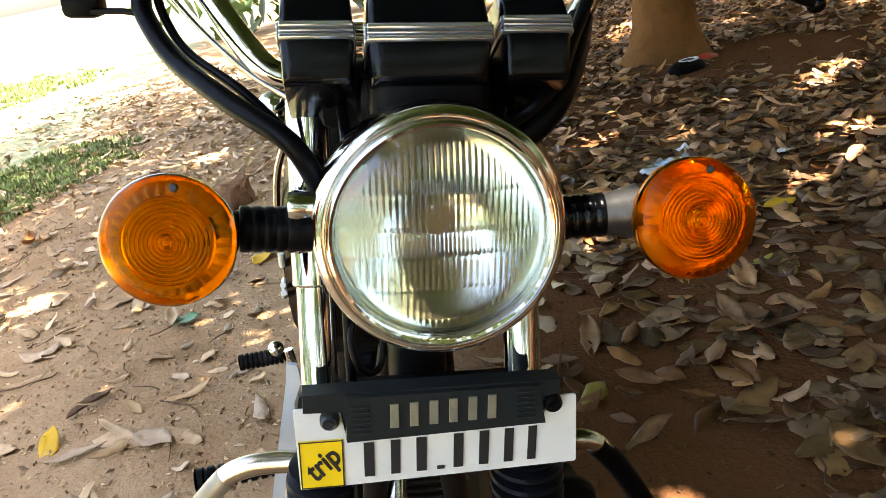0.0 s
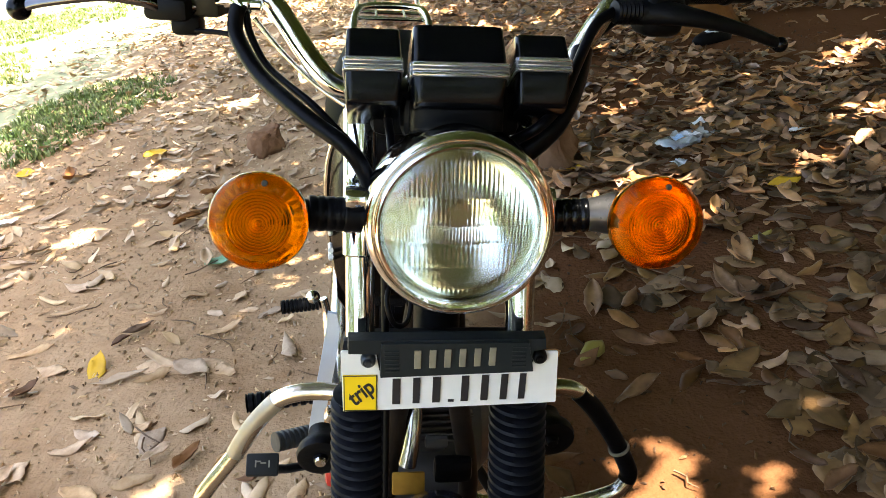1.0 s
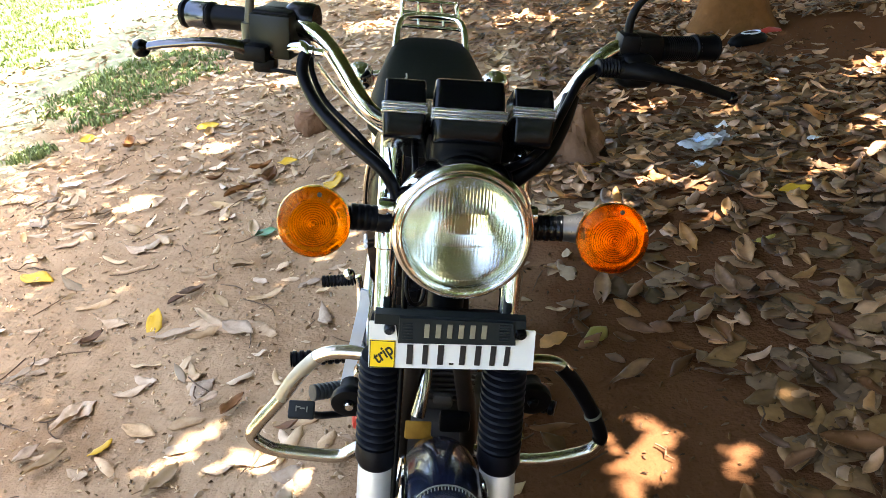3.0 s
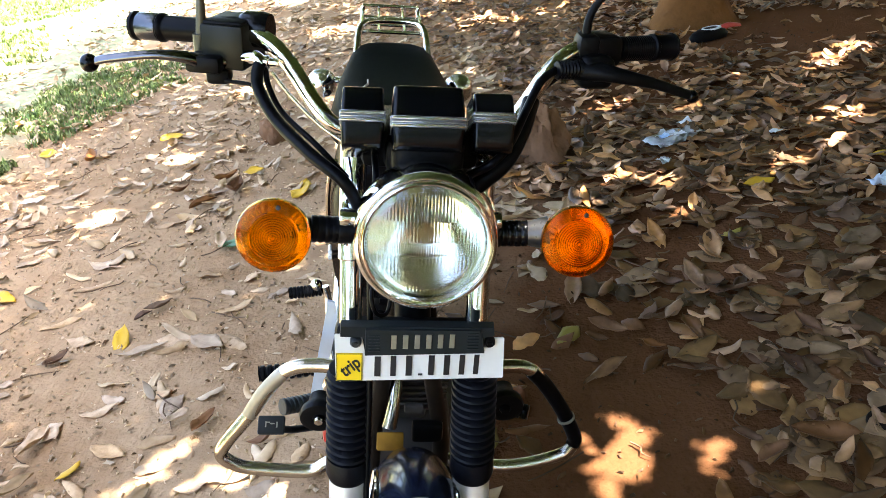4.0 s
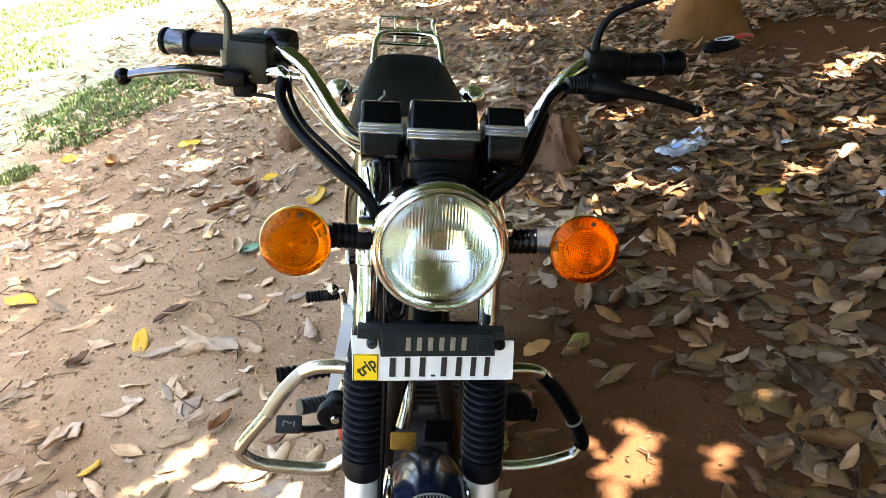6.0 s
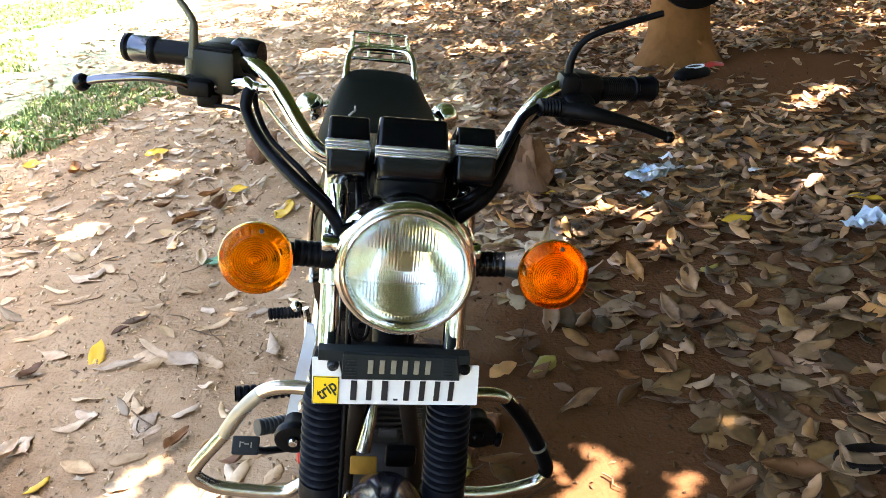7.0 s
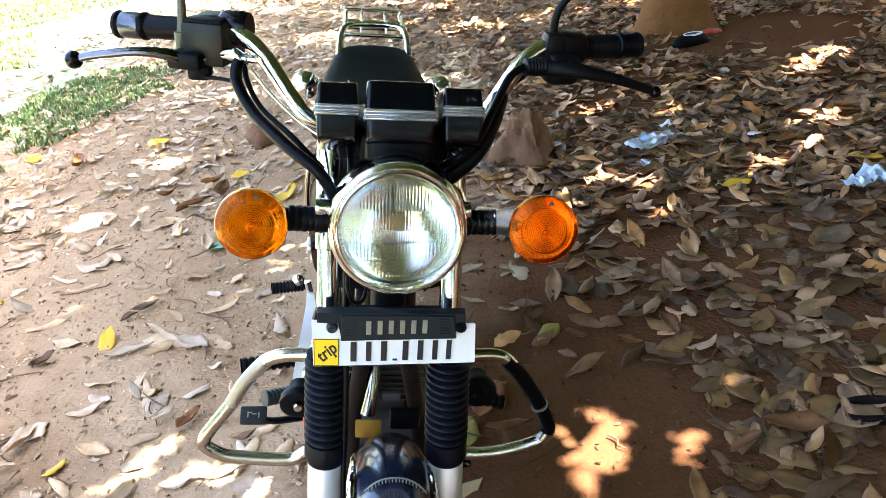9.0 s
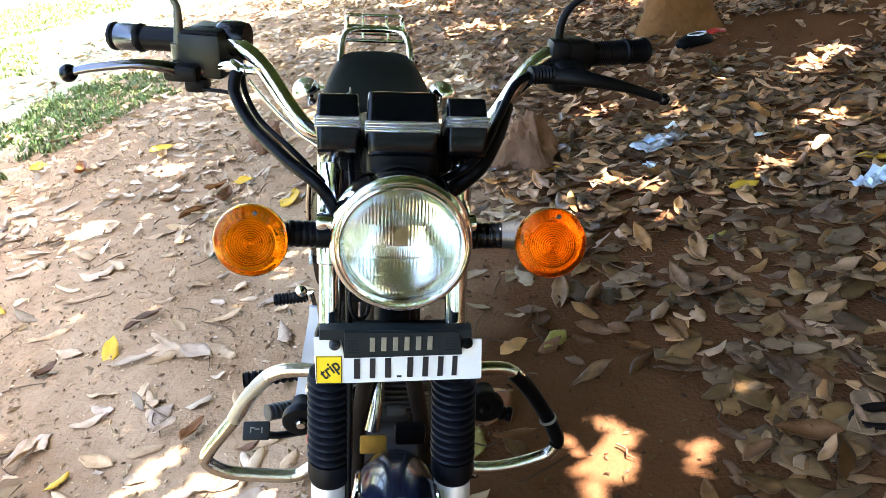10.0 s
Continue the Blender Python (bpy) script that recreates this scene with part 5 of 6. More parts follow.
def build_cables():
    for name, pts, rad in (("main_cable", [(-0.203, 0.205, 1.072), (-0.206, 0.2, 1.06), (-0.203, 0.19, 1.043), (-0.179, 0.16, 1.014), (-0.135, 0.11, 0.99), (-0.093, 0.08, 0.967), (-0.074, 0.085, 0.93)], 0.0078),
                           ("throttle_cable", [(-0.197, 0.21, 1.066), (-0.192, 0.2, 1.045), (-0.172, 0.175, 1.018), (-0.128, 0.125, 0.996), (-0.09, 0.11, 0.96)], 0.0038),
                           ("brake_wire", [(-0.27, 0.222, 1.052), (-0.256, 0.22, 1.046), (-0.218, 0.205, 1.046), (-0.203, 0.2, 1.04)], 0.0026),
                           ("bar_wire", [(-0.19, 0.215, 1.06), (-0.165, 0.21, 1.03), (-0.13, 0.2, 0.998), (-0.1, 0.19, 0.98)], 0.0028),
                           ("clutch_cable", [(0.178, 0.215, 1.078), (0.155, 0.2, 1.065), (0.132, 0.17, 1.03), (0.110, 0.135, 1.0), (0.085, 0.110, 0.983), (0.06, 0.13, 0.96)], 0.0055),
                           ("switch_cable", [(0.19, 0.235, 1.07), (0.152, 0.215, 1.04), (0.134, 0.17, 1.008), (0.104, 0.14, 0.977), (0.07, 0.14, 0.955)], 0.005),
                           ("cable_sleeve", [(0.146, 0.205, 1.038), (0.131, 0.17, 1.008), (0.108, 0.14, 0.976), (0.075, 0.135, 0.945)], 0.0115),
                           ("speedometer_cable", [(-0.06, 0.17, 0.99), (-0.055, 0.10, 0.955), (-0.06, 0.09, 0.86), (-0.058, 0.06, 0.7), (-0.06, -0.02, 0.45), (-0.055, -0.07, 0.32)], 0.0042),
                           ("loop_wire", [(-0.05, 0.1, 0.84), (-0.058, 0.075, 0.815), (-0.05, 0.07, 0.79), (-0.035, 0.09, 0.785), (-0.03, 0.11, 0.83)], 0.0028)):
        bm = bmesh.new()
        tube(bm, pts, rad, 12, 6)
        part(name, bm, RUBBER if name != "bar_wire" else OLD_CHROME, bike)
    bm = bmesh.new()
    r = random.Random(5)
    for k in range(5):
        a = Vector((r.uniform(-0.06, 0.06), 0.13, 0.86))
        tube(bm, [a, a + Vector((r.uniform(-0.03, 0.03), 0.03, 0.05)), a + Vector((r.uniform(-0.03, 0.03), 0.02, 0.11))], 0.004, 8, 4)
    part("wiring_loom", bm, MATT_BLACK, bike)


def build_wheel(name, at, radius, width):
    wheel = new(name)
    wheel.parent = bike
    tagged(wheel, "spoked wheel with a black tyre")
    c = Matrix.Translation(at) @ Matrix.Rotation(radians(90), 4, "Z")
    bm = bmesh.new()
    prof = []
    for k in range(19):
        a = math.pi * 2 * k / 18
        prof.append((radius - width / 2 + width / 2 * math.cos(a), width / 2 * math.sin(a)))
    lathe(bm, prof, c, 72)
    for k in range(48):
        a = 2 * math.pi * k / 48
        for s in (-1, 1):
            box(bm, (0.016, 0.018, 0.008), c @ Vector(((radius - 0.001) * math.cos(a + s * 0.03), s * 0.012, (radius - 0.001) * math.sin(a + s * 0.03))), Matrix.Rotation(radians(90), 4, "Z") @ Matrix.Rotation(-a - s * 0.03 + math.pi / 2, 4, "Y"), 0, 1)
    part("tyre", bm, RUBBER, wheel)
    bm = bmesh.new()
    rr = radius - width * 0.82
    lathe(bm, [(rr + 0.012, -0.024), (rr, -0.022), (rr - 0.006, 0.0), (rr, 0.022), (rr + 0.012, 0.024), (rr + 0.012, -0.024)], c, 72)
    part("rim", bm, CHROME, wheel)
    bm = bmesh.new()
    lathe(bm, [(0.0, -0.05), (0.02, -0.05), (0.06, -0.03), (0.062, 0.03), (0.02, 0.05), (0.0, 0.05)], c, 36)
    part("hub", bm, ALLOY, wheel)
    bm = bmesh.new()
    for k in range(36):
        a, s = 2 * math.pi * k / 36, (1 if k % 2 else -1)
        b = a + (0.35 if k % 4 < 2 else -0.35)
        tube(bm, [c @ Vector((0.055 * math.cos(a), s * 0.028, 0.055 * math.sin(a))), c @ Vector((rr * math.cos(b), 0, rr * math.sin(b)))], 0.0016, 6, 1)
    part("spokes", bm, OLD_CHROME, wheel)


FRONT_AXLE, REAR_AXLE = (0.008, -0.080, 0.280), (REAR, 1.19, 0.280)


def guard_arc(axle, radius, a0, a1, half, drop, n=26):
    """A mudguard: an arched shell with rolled edges, as closed sections."""
    secs = []
    for i in range(n):
        a = radians(a0 + (a1 - a0) * i / (n - 1))
        out, up = Vector((0, math.cos(a), math.sin(a))), None
        sec = []
        for k in range(13):
            s = -1 + 2 * k / 12
            sec.append(Vector(axle) + out * (radius - drop * abs(s) ** 2.6) + Vector((s * half, 0, 0)))
        for k in range(12, -1, -1):
            s = -1 + 2 * k / 12
            sec.append(Vector(axle) + out * (radius - 0.003 - drop * abs(s) ** 2.6) + Vector((s * (half - 0.002), 0, 0)))
        secs.append(sec)
    return secs


def build_running_gear():
    build_wheel("front_wheel", FRONT_AXLE, 0.278, 0.066)
    build_wheel("rear_wheel", REAR_AXLE, 0.278, 0.074)
    bm = bmesh.new()
    loft(bm, guard_arc(FRONT_AXLE, 0.319, 12, 170, 0.054, 0.035))
    guard = part("front_mudguard", bm, GUARD_PAINT, bike, "glossy navy-black front mudguard")
    for side in (-1, 1):
        bm = bmesh.new()
        for a in (40, 78):
            o = Vector((FRONT_AXLE[0] + side * 0.055, FRONT_AXLE[1] + 0.287 * math.cos(radians(a)), FRONT_AXLE[2] + 0.287 * math.sin(radians(a))))
            tube(bm, [o, o + Vector((side * 0.01, -0.03, -0.05)), (side * 0.07, fork_v(0.42), 0.42)], 0.004, 8, 3)
        part("guard_stay", bm, OLD_CHROME, guard)
        bm = bmesh.new()
        tube(bm, [p for p in [Vector(FRONT_AXLE) + Vector((side * 0.054, 0.287 * math.cos(radians(a)), 0.287 * math.sin(radians(a)))) for a in range(14, 170, 10)]], 0.0035, 8, 2)
        part("guard_edge", bm, CHROME, guard)
    def on_guard(a, across, proud):
        return Vector(FRONT_AXLE) + Vector((across * 0.054, 0, 0)) + Vector((0, math.cos(radians(a)), math.sin(radians(a)))) * (0.319 + proud - 0.035 * abs(across) ** 2.6)
    bm = bmesh.new()
    tube(bm, [on_guard(85.6 + 2.5 * k * k, k, 0.0006) for k in np.linspace(-0.72, 0.78, 9)], 0.0011, 8, 2)
    for k in np.linspace(-0.62, 0.68, 17):
        tube(bm, [on_guard(86.1 + 2.5 * k * k, k, 0.0005), on_guard(87.0 + 2.5 * k * k, k, 0.0005)], 0.0008, 6, 1)
    part("guard_trim", bm, BADGE_PALE, guard, "pale arched line of worn lettering")
    bm = bmesh.new()
    loft(bm, guard_arc(REAR_AXLE, 0.322, -12, 150, 0.06, 0.04))
    part("rear_mudguard", bm, TANK_PAINT, bike, "black rear mudguard")
    # frame
    bm = bmesh.new()
    head = (0, 0.17, 0.80)
    tube(bm, [head, (0, 0.3, 0.80), (REAR, 0.75, 0.74), (REAR, 1.0, 0.74)], 0.019, 14, 4)
    tube(bm, [(0.02, 0.165, 0.76), (0.035, 0.19, 0.62), (0.062, 0.22, 0.45), (0.06, 0.27, 0.27), (0.05, 0.6, 0.22)], 0.0135, 14, 4)
    tube(bm, [(-0.02, 0.165, 0.76), (-0.035, 0.19, 0.62), (-0.05, 0.22, 0.45), (-0.05, 0.27, 0.27), (-0.05, 0.6, 0.22)], 0.0135, 14, 4)
    for side in (-1, 1):
        tube(bm, [(REAR + side * 0.08, 0.7, 0.74), (REAR + side * 0.1, 1.05, 0.76), (REAR + side * 0.08, 1.4, 0.79)], 0.012, 12, 3)
        tube(bm, [(side * 0.07, 0.62, 0.3), (REAR + side * 0.09, 0.95, 0.31), (REAR + side * 0.09, 1.19, 0.28)], 0.016, 12, 3)
        tube(bm, [(side * 0.06, 0.66, 0.72), (side * 0.07, 0.62, 0.3)], 0.014, 12, 1)
    part("frame", bm, FRAME_DUST, bike, "dusty brown-black frame tubes")
    for side in (-1, 1):
        bm = bmesh.new()
        a, b = Vector((REAR + side * 0.115, 1.17, 0.33)), Vector((REAR + side * 0.115, 1.08, 0.70))
        turn = Matrix.Translation(a) @ Vector((0, 1, 0)).rotation_difference((b - a).normalized()).to_matrix().to_4x4()
        ln = (b - a).length
        prof = [(0.012, 0)]
        for k in range(16):
            y = 0.06 + k * (ln - 0.14) / 16
            prof += [(0.018, y), (0.026, y + 0.003), (0.026, y + 0.008), (0.018, y + 0.011)]
        lathe(bm, prof + [(0.024, ln - 0.07), (0.024, ln - 0.02), (0.01, ln)], turn, 20)
        part("shock_absorber", bm, CHROME, bike)
    # engine
    bm = bmesh.new()
    box(bm, (0.19, 0.34, 0.19), (0.0, 0.46, 0.315), None, 0.04, 4)
    lathe(bm, [(0.0, -0.02), (0.06, -0.018), (0.08, 0.0), (0.085, 0.03)], Matrix.Translation((-0.12, 0.52, 0.31)) @ Matrix.Rotation(radians(-90), 4, "Z"), 32)
    lathe(bm, [(0.0, -0.02), (0.06, -0.018), (0.08, 0.0), (0.085, 0.03)], Matrix.Translation((0.12, 0.52, 0.31)) @ Matrix.Rotation(radians(90), 4, "Z"), 32)
    engine = part("engine", bm, SKIN_ENGINE, bike, "grey alloy engine block")
    for k in range(9):
        bm = bmesh.new()
        box(bm, (0.15 - 0.02 * (k > 6), 0.14, 0.004), (0.0, 0.375 - k * 0.006, 0.425 + k * 0.016), Matrix.Rotation(radians(-20), 4, "X"), 0.0015, 1)
        part("fin", bm, SKIN_ENGINE, engine)
    bm = bmesh.new()
    box(bm, (0.09, 0.09, 0.17), (0, 0.35, 0.49), Matrix.Rotation(radians(20), 4, "X"), 0.012)
    part("cylinder", bm, SKIN_ENGINE, engine)
    bm = bmesh.new()
    tube(bm, [(-0.02, 0.30, 0.50), (-0.045, 0.235, 0.545), (-0.078, 0.215, 0.53), (-0.095, 0.23, 0.42), (-0.105, 0.3, 0.24), (-0.125, 0.7, 0.22), (-0.132, 0.9, 0.242)], 0.0165, 18, 5)
    exhaust = part("exhaust_pipe", bm, OLD_CHROME, bike, "tarnished chrome exhaust")
    bm = bmesh.new()
    tube(bm, [(-0.132, 0.85, 0.235), (-0.132, 0.95, 0.245), (-0.136, 1.5, 0.29)], [0.018, 0.030, 0.029], 22, 4)
    part("silencer", bm, OLD_CHROME, exhaust)
    bm = bmesh.new()
    box(bm, (0.042, 0.006, 0.03), (-0.024, 0.165, 0.500), Matrix.Rotation(radians(-20), 4, "X"), 0.003)
    part("yellow_bracket", bm, BRASS_PLATE, bike, "dull yellow metal bracket")
    bm = bmesh.new()
    tube(bm, [(-0.016, 0.205, 0.592), (-0.019, 0.183, 0.562), (-0.026, 0.17, 0.525)], [0.010, 0.010, 0.012], 14, 4)
    part("breather_pipe", bm, OLD_CHROME, bike, "short dull chrome pipe")
    bm = bmesh.new()
    box(bm, (0.03, 0.012, 0.016), (0.012, 0.19, 0.545), None, 0.004)
    part("tag", bm, SKIN_ENGINE, bike)
    bm = bmesh.new()
    box(bm, (0.05, 0.02, 0.035), (0.035, 0.19, 0.5), None, 0.006)
    part("regulator", bm, MATT_BLACK, bike)
    bm = bmesh.new()
    box(bm, (0.03, 0.03, 0.03), (-0.115, 0.2, 0.49), None, 0.008)
    part("red_cap", bm, RED_PAINT, bike, "small red cap")
    # horns
    for side, at in ((-1, (-0.130, 0.125, 0.583)), (1, (0.142, 0.13, 0.598))):
        bm = bmesh.new()
        lathe(bm, [(0.0, -0.010), (0.008, -0.010), (0.009, -0.006), (0.022, -0.008), (0.027, -0.006), (0.0285, 0.0), (0.027, 0.008), (0.018, 0.02), (0.016, 0.035), (0, 0.036)], Matrix.Translation(at) @ Matrix.Rotation(radians(10), 4, "X"), 36)
        horn = part("horn", bm, MATT_BLACK, bike, "round black horn")
        bm = bmesh.new()
        lathe(bm, [(0.0, -0.014), (0.006, -0.0135), (0.0075, -0.0098)], Matrix.Translation(at) @ Matrix.Rotation(radians(10), 4, "X"), 18)
        part("horn_nut", bm, OLD_CHROME if side < 0 else MATT_BLACK, horn)
    # crash guard, pegs and pedals
    for name, pts in (("crash_guard", [(-0.06, 0.2, 0.605), (-0.126, 0.218, 0.605), (-0.175, 0.222, 0.598), (-0.205, 0.222, 0.573), (-0.247, 0.222, 0.507), (-0.289, 0.222, 0.447), (-0.296, 0.222, 0.423), (-0.277, 0.222, 0.405), (-0.245, 0.222, 0.395), (-0.16, 0.222, 0.388), (-0.13, 0.225, 0.4), (-0.08, 0.24, 0.43)]),
                      ("crash_guard", [(0.06, 0.2, 0.605), (0.15, 0.218, 0.605), (0.195, 0.222, 0.598), (0.225, 0.222, 0.567), (0.26, 0.222, 0.515), (0.287, 0.222, 0.462), (0.287, 0.222, 0.44), (0.262, 0.222, 0.417), (0.172, 0.222, 0.396), (0.06, 0.24, 0.40)])):
        bm = bmesh.new()
        tube(bm, pts, 0.0115, 18, 5)
        side = -1 if pts[1][0] < 0 else 1
        guard_bar = part(name, bm, OLD_CHROME, bike, "tarnished chrome crash guard")
        if side < 0:
            bm = bmesh.new()
            tube(bm, [(-0.190, 0.222, 0.5895), (-0.205, 0.222, 0.573), (-0.226, 0.222, 0.5455), (-0.247, 0.222, 0.507)], 0.0119, 18, 5)
            part("dusty_stretch", bm, DUSTY, guard_bar, "matt beige dust-coated stretch")
        if side > 0:
            bm = bmesh.new()
            tube(bm, [(0.2, 0.222, 0.594), (0.225, 0.222, 0.567), (0.26, 0.222, 0.515), (0.287, 0.222, 0.462), (0.2875, 0.222, 0.445)], 0.0125, 16, 5)
            part("sleeve", bm, RUBBER, guard_bar, "black rubber sleeve")
            bm = bmesh.new()
            lathe(bm, [(0.0125, -0.002), (0.0150, -0.002), (0.0150, 0.002), (0.0125, 0.002)], Matrix.Translation((0.268, 0.222, 0.500)) @ Vector((0, 1, 0)).rotation_difference(Vector((0.027, 0, -0.053))).to_matrix().to_4x4(), 20, True)
            part("collar", bm, BADGE_PALE, guard_bar, "pale wire collar")
        bm = bmesh.new()
        lathe(bm, [(0.0, -0.03), (0.0145, -0.03), (0.0145, -0.012), (0.012, -0.01)], Matrix.Translation((side * 0.112, 0.216, 0.605)) @ Matrix.Rotation(radians(90), 4, "Z"), 20)
        part("clamp", bm, MATT_BLACK, guard_bar)
        bm = bmesh.new()
        lathe(bm, [(0.0, -0.012), (0.0065, -0.011), (0.008, -0.004), (0.008, 0.01)], Matrix.Translation((side * 0.122, 0.207, 0.578)), 6)
        part("clamp_bolt", bm, CHROME, guard_bar)
    for name, a, b, rad in (("kick_pedal", (-0.158, 0.6, 0.52), (-0.222, 0.6, 0.511), 0.0125), ("foot_peg", (-0.14, 0.36, 0.502), (-0.250, 0.35, 0.492), 0.0145),
                            ("foot_peg", (-0.15, 0.40, 0.398), (-0.214, 0.36, 0.412), 0.0155), ("foot_peg", (0.13, 0.40, 0.40), (0.24, 0.36, 0.40), 0.0145)):
        a, b = Vector(a), Vector(b)
        turn = Matrix.Translation(a) @ Vector((0, 1, 0)).rotation_difference((b - a).normalized()).to_matrix().to_4x4()
        ln = (b - a).length
        bm = bmesh.new()
        prof = [(0.0, 0.0), (rad * 0.8, 0.001)]
        n = 9
        for k in range(n):
            y = ln * k / n
            prof += [(rad * 0.82, y + 0.0005), (rad, y + ln / n * 0.2), (rad, y + ln / n * 0.7), (rad * 0.82, y + ln / n * 0.85)]
        lathe(bm, prof + [(rad, ln), (0, ln)], turn, 18)
        part(name, bm, PEG_GREY if abs(b.z - 0.412) < 0.001 else RUBBER, bike, "ribbed peg")
    bm = bmesh.new()
    tube(bm, [(-0.152, 0.60, 0.528), (-0.145, 0.595, 0.50), (-0.14, 0.58, 0.44), (-0.13, 0.55, 0.34)], [0.009, 0.008, 0.009, 0.011], 12, 4)
    bmesh.ops.create_uvsphere(bm, u_segments=14, v_segments=10, radius=0.0125, matrix=Matrix.Translation((-0.168, 0.598, 0.532)))
    part("kick_lever", bm, CHROME, bike, "chrome kick-start lever")
    bm = bmesh.new()
    secs = []
    for u0, u1, w in ((-0.128, -0.116, 0.672), (-0.130, -0.112, 0.648), (-0.138, -0.118, 0.60), (-0.152, -0.132, 0.52), (-0.162, -0.144, 0.455)):
        secs.append([(u0, 0.30, w), (u1, 0.295, w), (u1, 0.301, w), (u0, 0.306, w)])
    loft(bm, secs)
    part("side_bracket", bm, PALE_METAL, bike, "pale painted side bracket")
    bm = bmesh.new()
    tube(bm, [(-0.13, 0.45, 0.3), (-0.2, 0.36, 0.36), (-0.222, 0.31, 0.41)], 0.007, 10, 3)
    part("brake_arm", bm, MATT_BLACK, bike)
    bm = bmesh.new()
    box(bm, (0.046, 0.032, 0.012), (-0.226, 0.303, 0.418), Matrix.Rotation(radians(40), 4, "X"), 0.003)
    pad = part("brake_pedal", bm, PAD_GREY, bike, "square dark grey brake pedal with pale marks")
    bm = bmesh.new()
    for dx, dz, sx, sz in ((-0.009, 0.001, 0.002, 0.010), (-0.005, 0.005, 0.007, 0.002), (-0.003, -0.002, 0.002, 0.009), (0.002, 0.002, 0.008, 0.002), (0.005, -0.003, 0.002, 0.008), (0.010, 0.0, 0.002, 0.010), (0.000, -0.006, 0.007, 0.002)):
        box(bm, (sx, 0.001, sz), Vector((-0.226, 0.303, 0.418)) + Matrix.Rotation(radians(40), 3, "X") @ Vector((dx, 0, 0.0065)) + Vector((0, 0, dz)), Matrix.Rotation(radians(-50), 4, "X"), 0, 1)
    part("pedal_marks", bm, BADGE_PALE, pad, smooth=False)
    bm = bmesh.new()
    tube(bm, [(0.09, 0.62, 0.24), (0.14, 0.62, 0.14), (0.20, 0.60, 0.045)], 0.011, 12, 3)
    box(bm, (0.05, 0.04, 0.008), (0.205, 0.6, 0.042), None, 0.003)
    part("side_stand", bm, MATT_BLACK, bike)


FRAME_DUST = mat("dusty frame paint", (0.022, 0.015, 0.011), 0.55, 0, 0.5, 30, 0.1, colour2=(0.004, 0.0035, 0.003), spec=0.1)
DUSTY = mat("dusty worn chrome", (0.42, 0.37, 0.29), 0.4, 0.5, 0.4, 60, 0.1, colour2=(0.3, 0.25, 0.18), rvar=0.1)
PAD_GREY = mat("worn pedal rubber", (0.022, 0.023, 0.022), 0.55, 0, 0.4, 50, 0.1, spec=0.15)
PEG_GREY = mat("worn grey peg", (0.055, 0.06, 0.065), 0.45, 0.3, 0.4, 40, 0.15)
PALE_METAL = mat("pale blue-grey paint", (0.45, 0.5, 0.56), 0.35, 0.2, 0.2, 40)


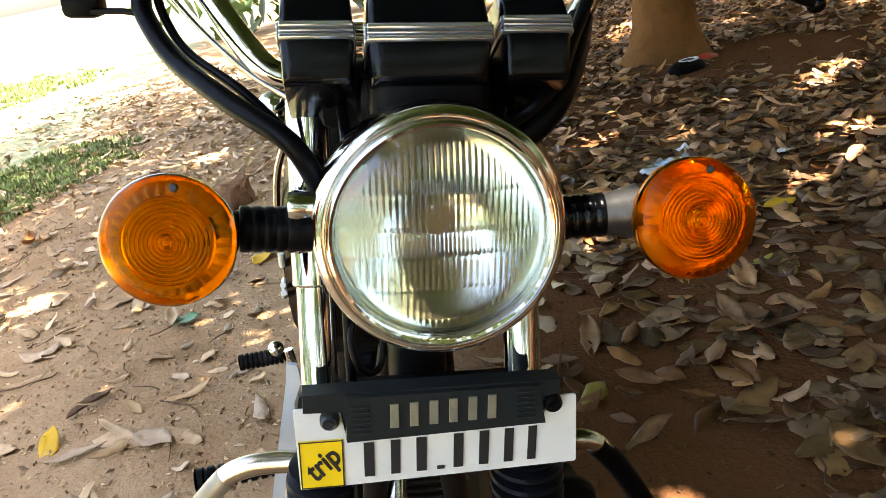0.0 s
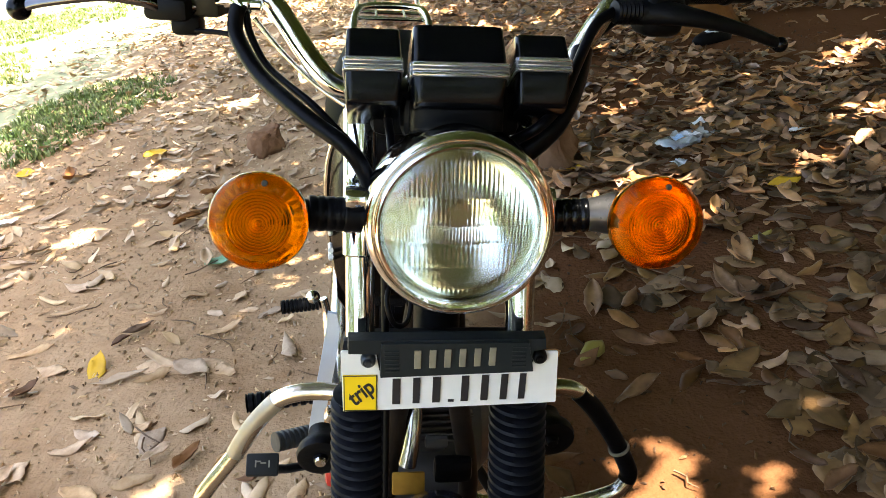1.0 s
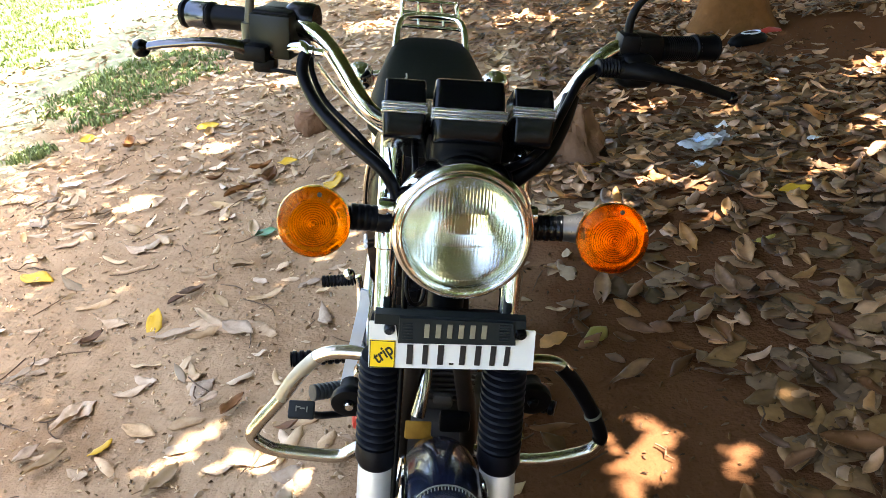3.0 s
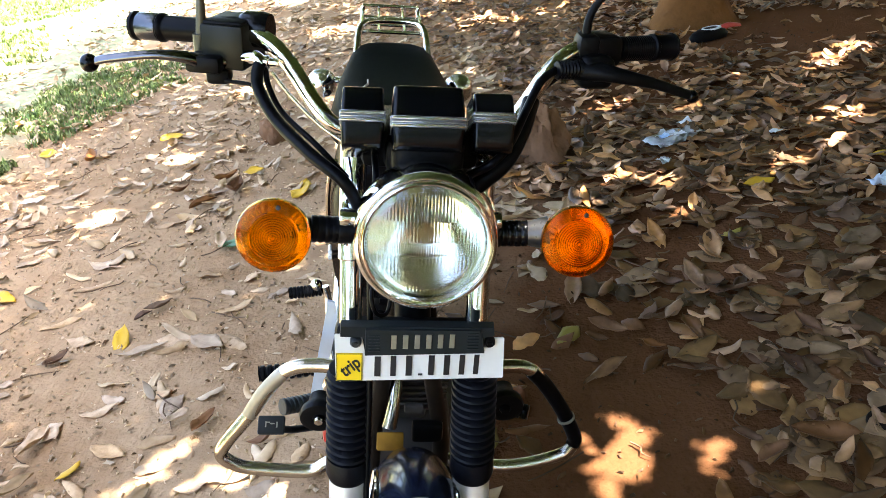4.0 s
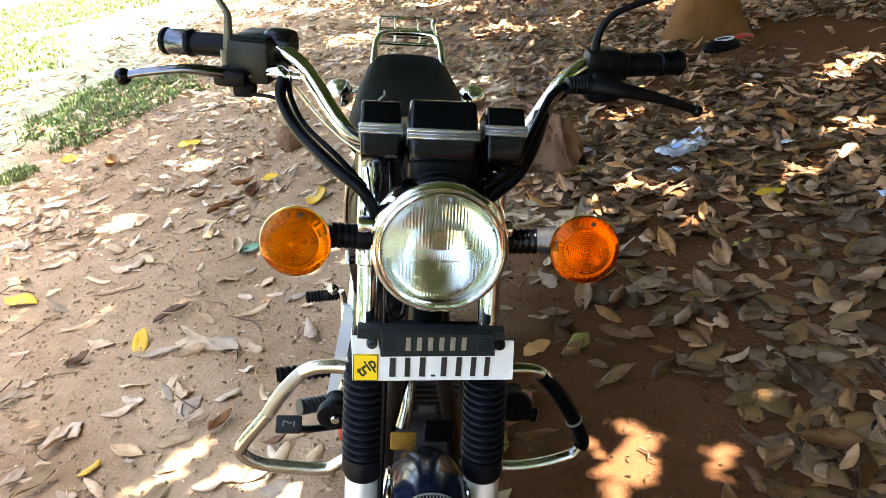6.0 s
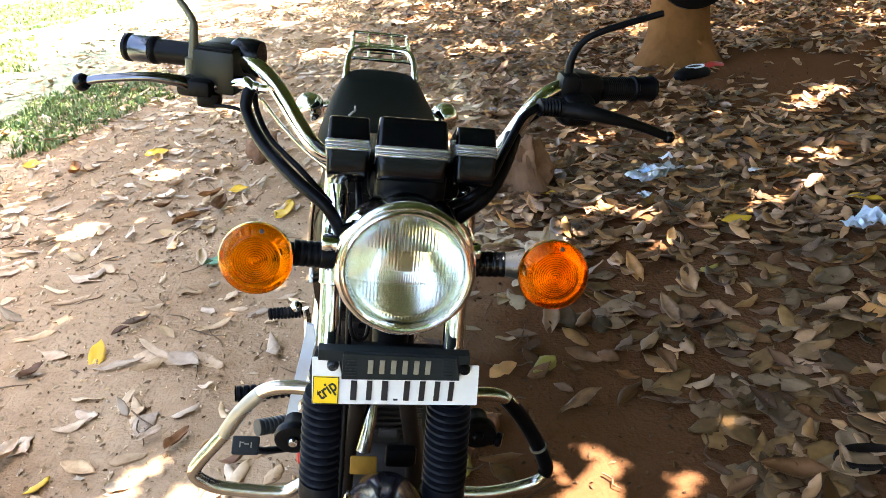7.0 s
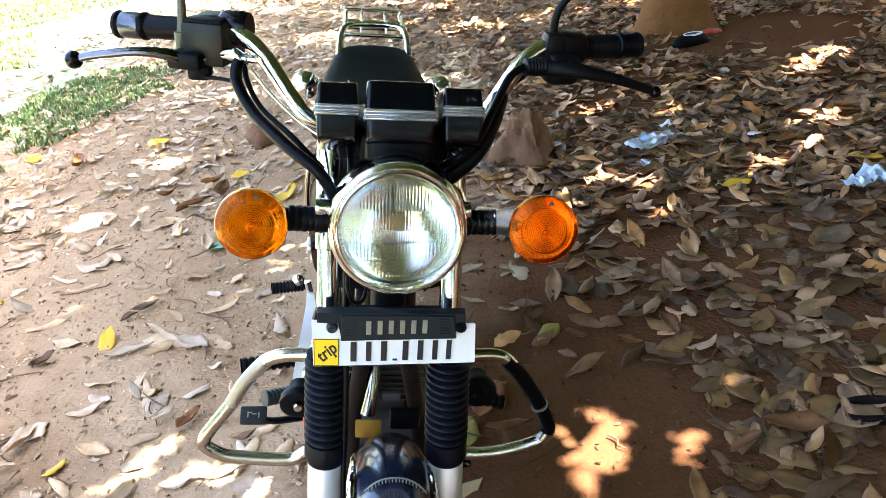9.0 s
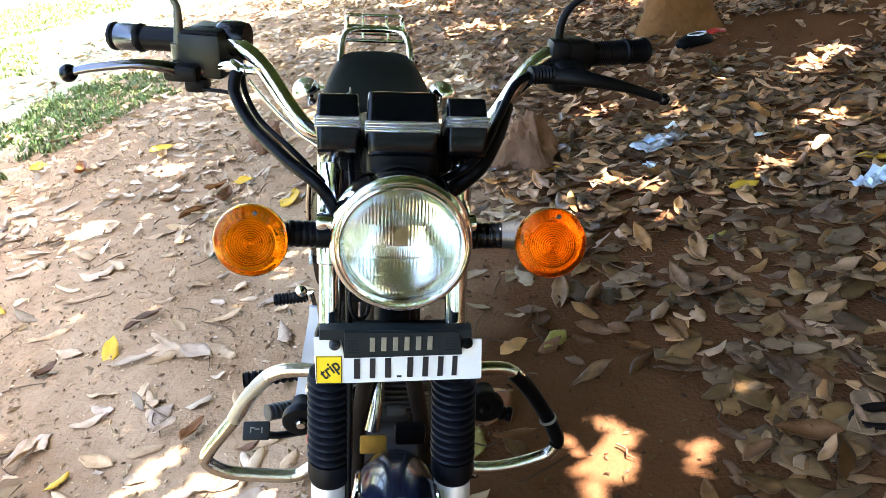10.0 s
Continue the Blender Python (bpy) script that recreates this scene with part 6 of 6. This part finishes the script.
def build_body():
    bm = bmesh.new()
    secs = []
    for v, half, low, top in ((0.205, 0.05, 0.80, 0.90), (0.218, 0.096, 0.75, 0.92), (0.25, 0.116, 0.71, 0.935), (0.32, 0.122, 0.69, 0.945), (0.42, 0.124, 0.69, 0.945), (0.52, 0.121, 0.70, 0.935), (0.62, 0.11, 0.72, 0.905), (0.70, 0.085, 0.74, 0.87)):
        secs.append([(REAR * (v - 0.2) + x, v, (low + top) / 2 + z - 0.02 * (x / half) ** 2) for x, z in rounded(2 * half, top - low, 3.2, 36)])
    loft(bm, secs)
    tank = part("fuel_tank", bm, TANK_PAINT, bike, "glossy black fuel tank")
    for v0, w0, v1, w1 in ((0.225, 0.832, 0.243, 0.812), (0.243, 0.812, 0.262, 0.836), (0.262, 0.836, 0.285, 0.806), (0.222, 0.800, 0.25, 0.786), (0.25, 0.786, 0.286, 0.778), (0.226, 0.79, 0.25, 0.776), (0.25, 0.776, 0.288, 0.768)):
        bm = bmesh.new()
        tube(bm, [(-0.1192 - 0.06 * (v0 - 0.225), v0 + 0.012, w0 - 0.006), (-0.1192 - 0.06 * (v1 - 0.225), v1 + 0.012, w1 - 0.006)], 0.0030, 8, 1)
        part("emblem_stroke", bm, PLATE_WHITE, tank, "white emblem stroke")
    bm = bmesh.new()
    tube(bm, [(-0.113, 0.29, 0.915), (-0.123, 0.31, 0.88), (-0.1275, 0.33, 0.82), (-0.125, 0.34, 0.76), (-0.114, 0.34, 0.705)], 0.0035, 8, 4)
    part("tank_trim", bm, OLD_CHROME, tank)
    bm = bmesh.new()
    lathe(bm, [(0.0, -0.014), (0.024, -0.013), (0.03, -0.006), (0.03, 0.006)], Matrix.Translation((0, 0.42, 0.948)) @ Matrix.Rotation(radians(-90), 4, "X"), 28)
    part("fuel_cap", bm, CHROME, tank)
    bm = bmesh.new()
    secs = []
    for v, half, low, top in ((0.60, 0.09, 0.81, 0.865), (0.64, 0.115, 0.795, 0.878), (0.74, 0.14, 0.78, 0.876), (0.88, 0.146, 0.775, 0.866), (1.02, 0.140, 0.775, 0.866), (1.15, 0.128, 0.78, 0.868), (1.25, 0.116, 0.79, 0.872), (1.29, 0.105, 0.80, 0.866), (1.305, 0.085, 0.81, 0.855)):
        sec = []
        for x, z in rounded(2 * half, top - low, 4.5, 44):
            x *= 1 - 0.16 * (z / (top - low) + 0.5)
            sec.append((REAR + x, v, 0.010 + (low + top) / 2 + z - 0.008 * (x / half) ** 2))
        secs.append(sec)
    loft(bm, secs)
    seat = part("seat", bm, SEAT_VINYL, bike, "long black vinyl seat")
    bm = bmesh.new()
    tube(bm, [(-0.085, 0.80, 0.882), (-0.078, 0.80, 0.889), (-0.073, 0.82, 0.888), (-0.0735, 0.86, 0.886)], 0.0022, 6, 3)
    part("seat_mark", bm, BADGE_PALE, seat, "small pale bent mark")
    # carrier and grab rail
    rack = new("carrier")
    rack.parent = bike
    tagged(rack, "chrome tube carrier behind the seat")
    bm = bmesh.new()
    tube(bm, [(REAR - 0.090, 1.10, 0.81), (REAR - 0.091, 1.22, 0.86), (REAR - 0.085, 1.31, 0.903), (REAR - 0.062, 1.345, 0.917), (REAR, 1.355, 0.920), (REAR + 0.062, 1.345, 0.917), (REAR + 0.085, 1.31, 0.903), (REAR + 0.091, 1.22, 0.86), (REAR + 0.090, 1.10, 0.81)], 0.0085, 16, 6)
    part("grab_rail", bm, CHROME, rack, "arched chrome grab rail")
    for x in (-0.083, 0.083):
        bm = bmesh.new()
        tube(bm, [(REAR + x * 1.1, 1.18, 0.80), (REAR + x * 1.05, 1.28, 0.891), (REAR + x, 1.34, 0.885), (REAR + x, 1.62, 0.89), (REAR + x, 1.655, 0.906)], 0.007, 14, 4)
        part("carrier_rail", bm, CHROME, rack)
    for v, w in ((1.36, 0.888), (1.46, 0.888), (1.56, 0.889), (1.655, 0.906)):
        bm = bmesh.new()
        tube(bm, [(REAR - 0.083, v, w), (REAR + 0.083, v, w)], 0.0055, 12, 1)
        part("cross_bar", bm, CHROME, rack)
    bm = bmesh.new()
    for x in (-0.035, 0.035):
        tube(bm, [(REAR + x, 1.36, 0.891), (REAR + x, 1.65, 0.90)], 0.004, 10, 1)
    part("centre_rods", bm, CHROME, rack)
    for side in (-1, 1):
        bm = bmesh.new()
        c = Matrix.Translation((REAR + side * 0.185, 1.30, 0.755))
        lathe(bm, [(0.0, -0.03), (0.018, -0.028), (0.032, -0.018), (0.039, 0.0), (0.04, 0.012)], c, 32)
        sig = part("rear_indicator", bm, CHROME, bike, "round chrome rear turn signal")
        bm = bmesh.new()
        lathe(bm, [(0.04, 0.012), (0.038, 0.022), (0.02, 0.03), (0, 0.032)], c, 32)
        part("lens", bm, AMBER, sig)
        bm = bmesh.new()
        tube(bm, [(REAR + side * 0.07, 1.31, 0.78), (REAR + side * 0.15, 1.305, 0.765)], 0.009, 12, 1)
        part("stalk", bm, CHROME, sig)
        bm = bmesh.new()
        secs = []
        for k, (v, w0, w1) in enumerate(((0.62, 0.50, 0.72), (0.68, 0.46, 0.75), (0.85, 0.47, 0.76), (0.98, 0.56, 0.755))):
            secs.append([(side * (0.108 + dx) + REAR * (v - 0.2), v, w) for dx, w in ((0, w0), (0.012, w0 + 0.02), (0.016, (w0 + w1) / 2), (0.012, w1 - 0.02), (0, w1), (-0.01, (w0 + w1) / 2))])
        loft(bm, secs)
        part("side_cover", bm, TANK_PAINT, bike, "black side cover")
    bm = bmesh.new()
    box(bm, (0.10, 0.06, 0.08), (REAR, 1.53, 0.70), None, 0.015)
    part("tail_lamp", bm, RED_PAINT, bike, "red tail lamp")


build_headlight()
build_fork()
build_plate()
build_indicator(-1, AMBER)
build_indicator(1, AMBER_RED)
build_pods()
build_handlebar()
build_cables()
build_running_gear()
build_body()
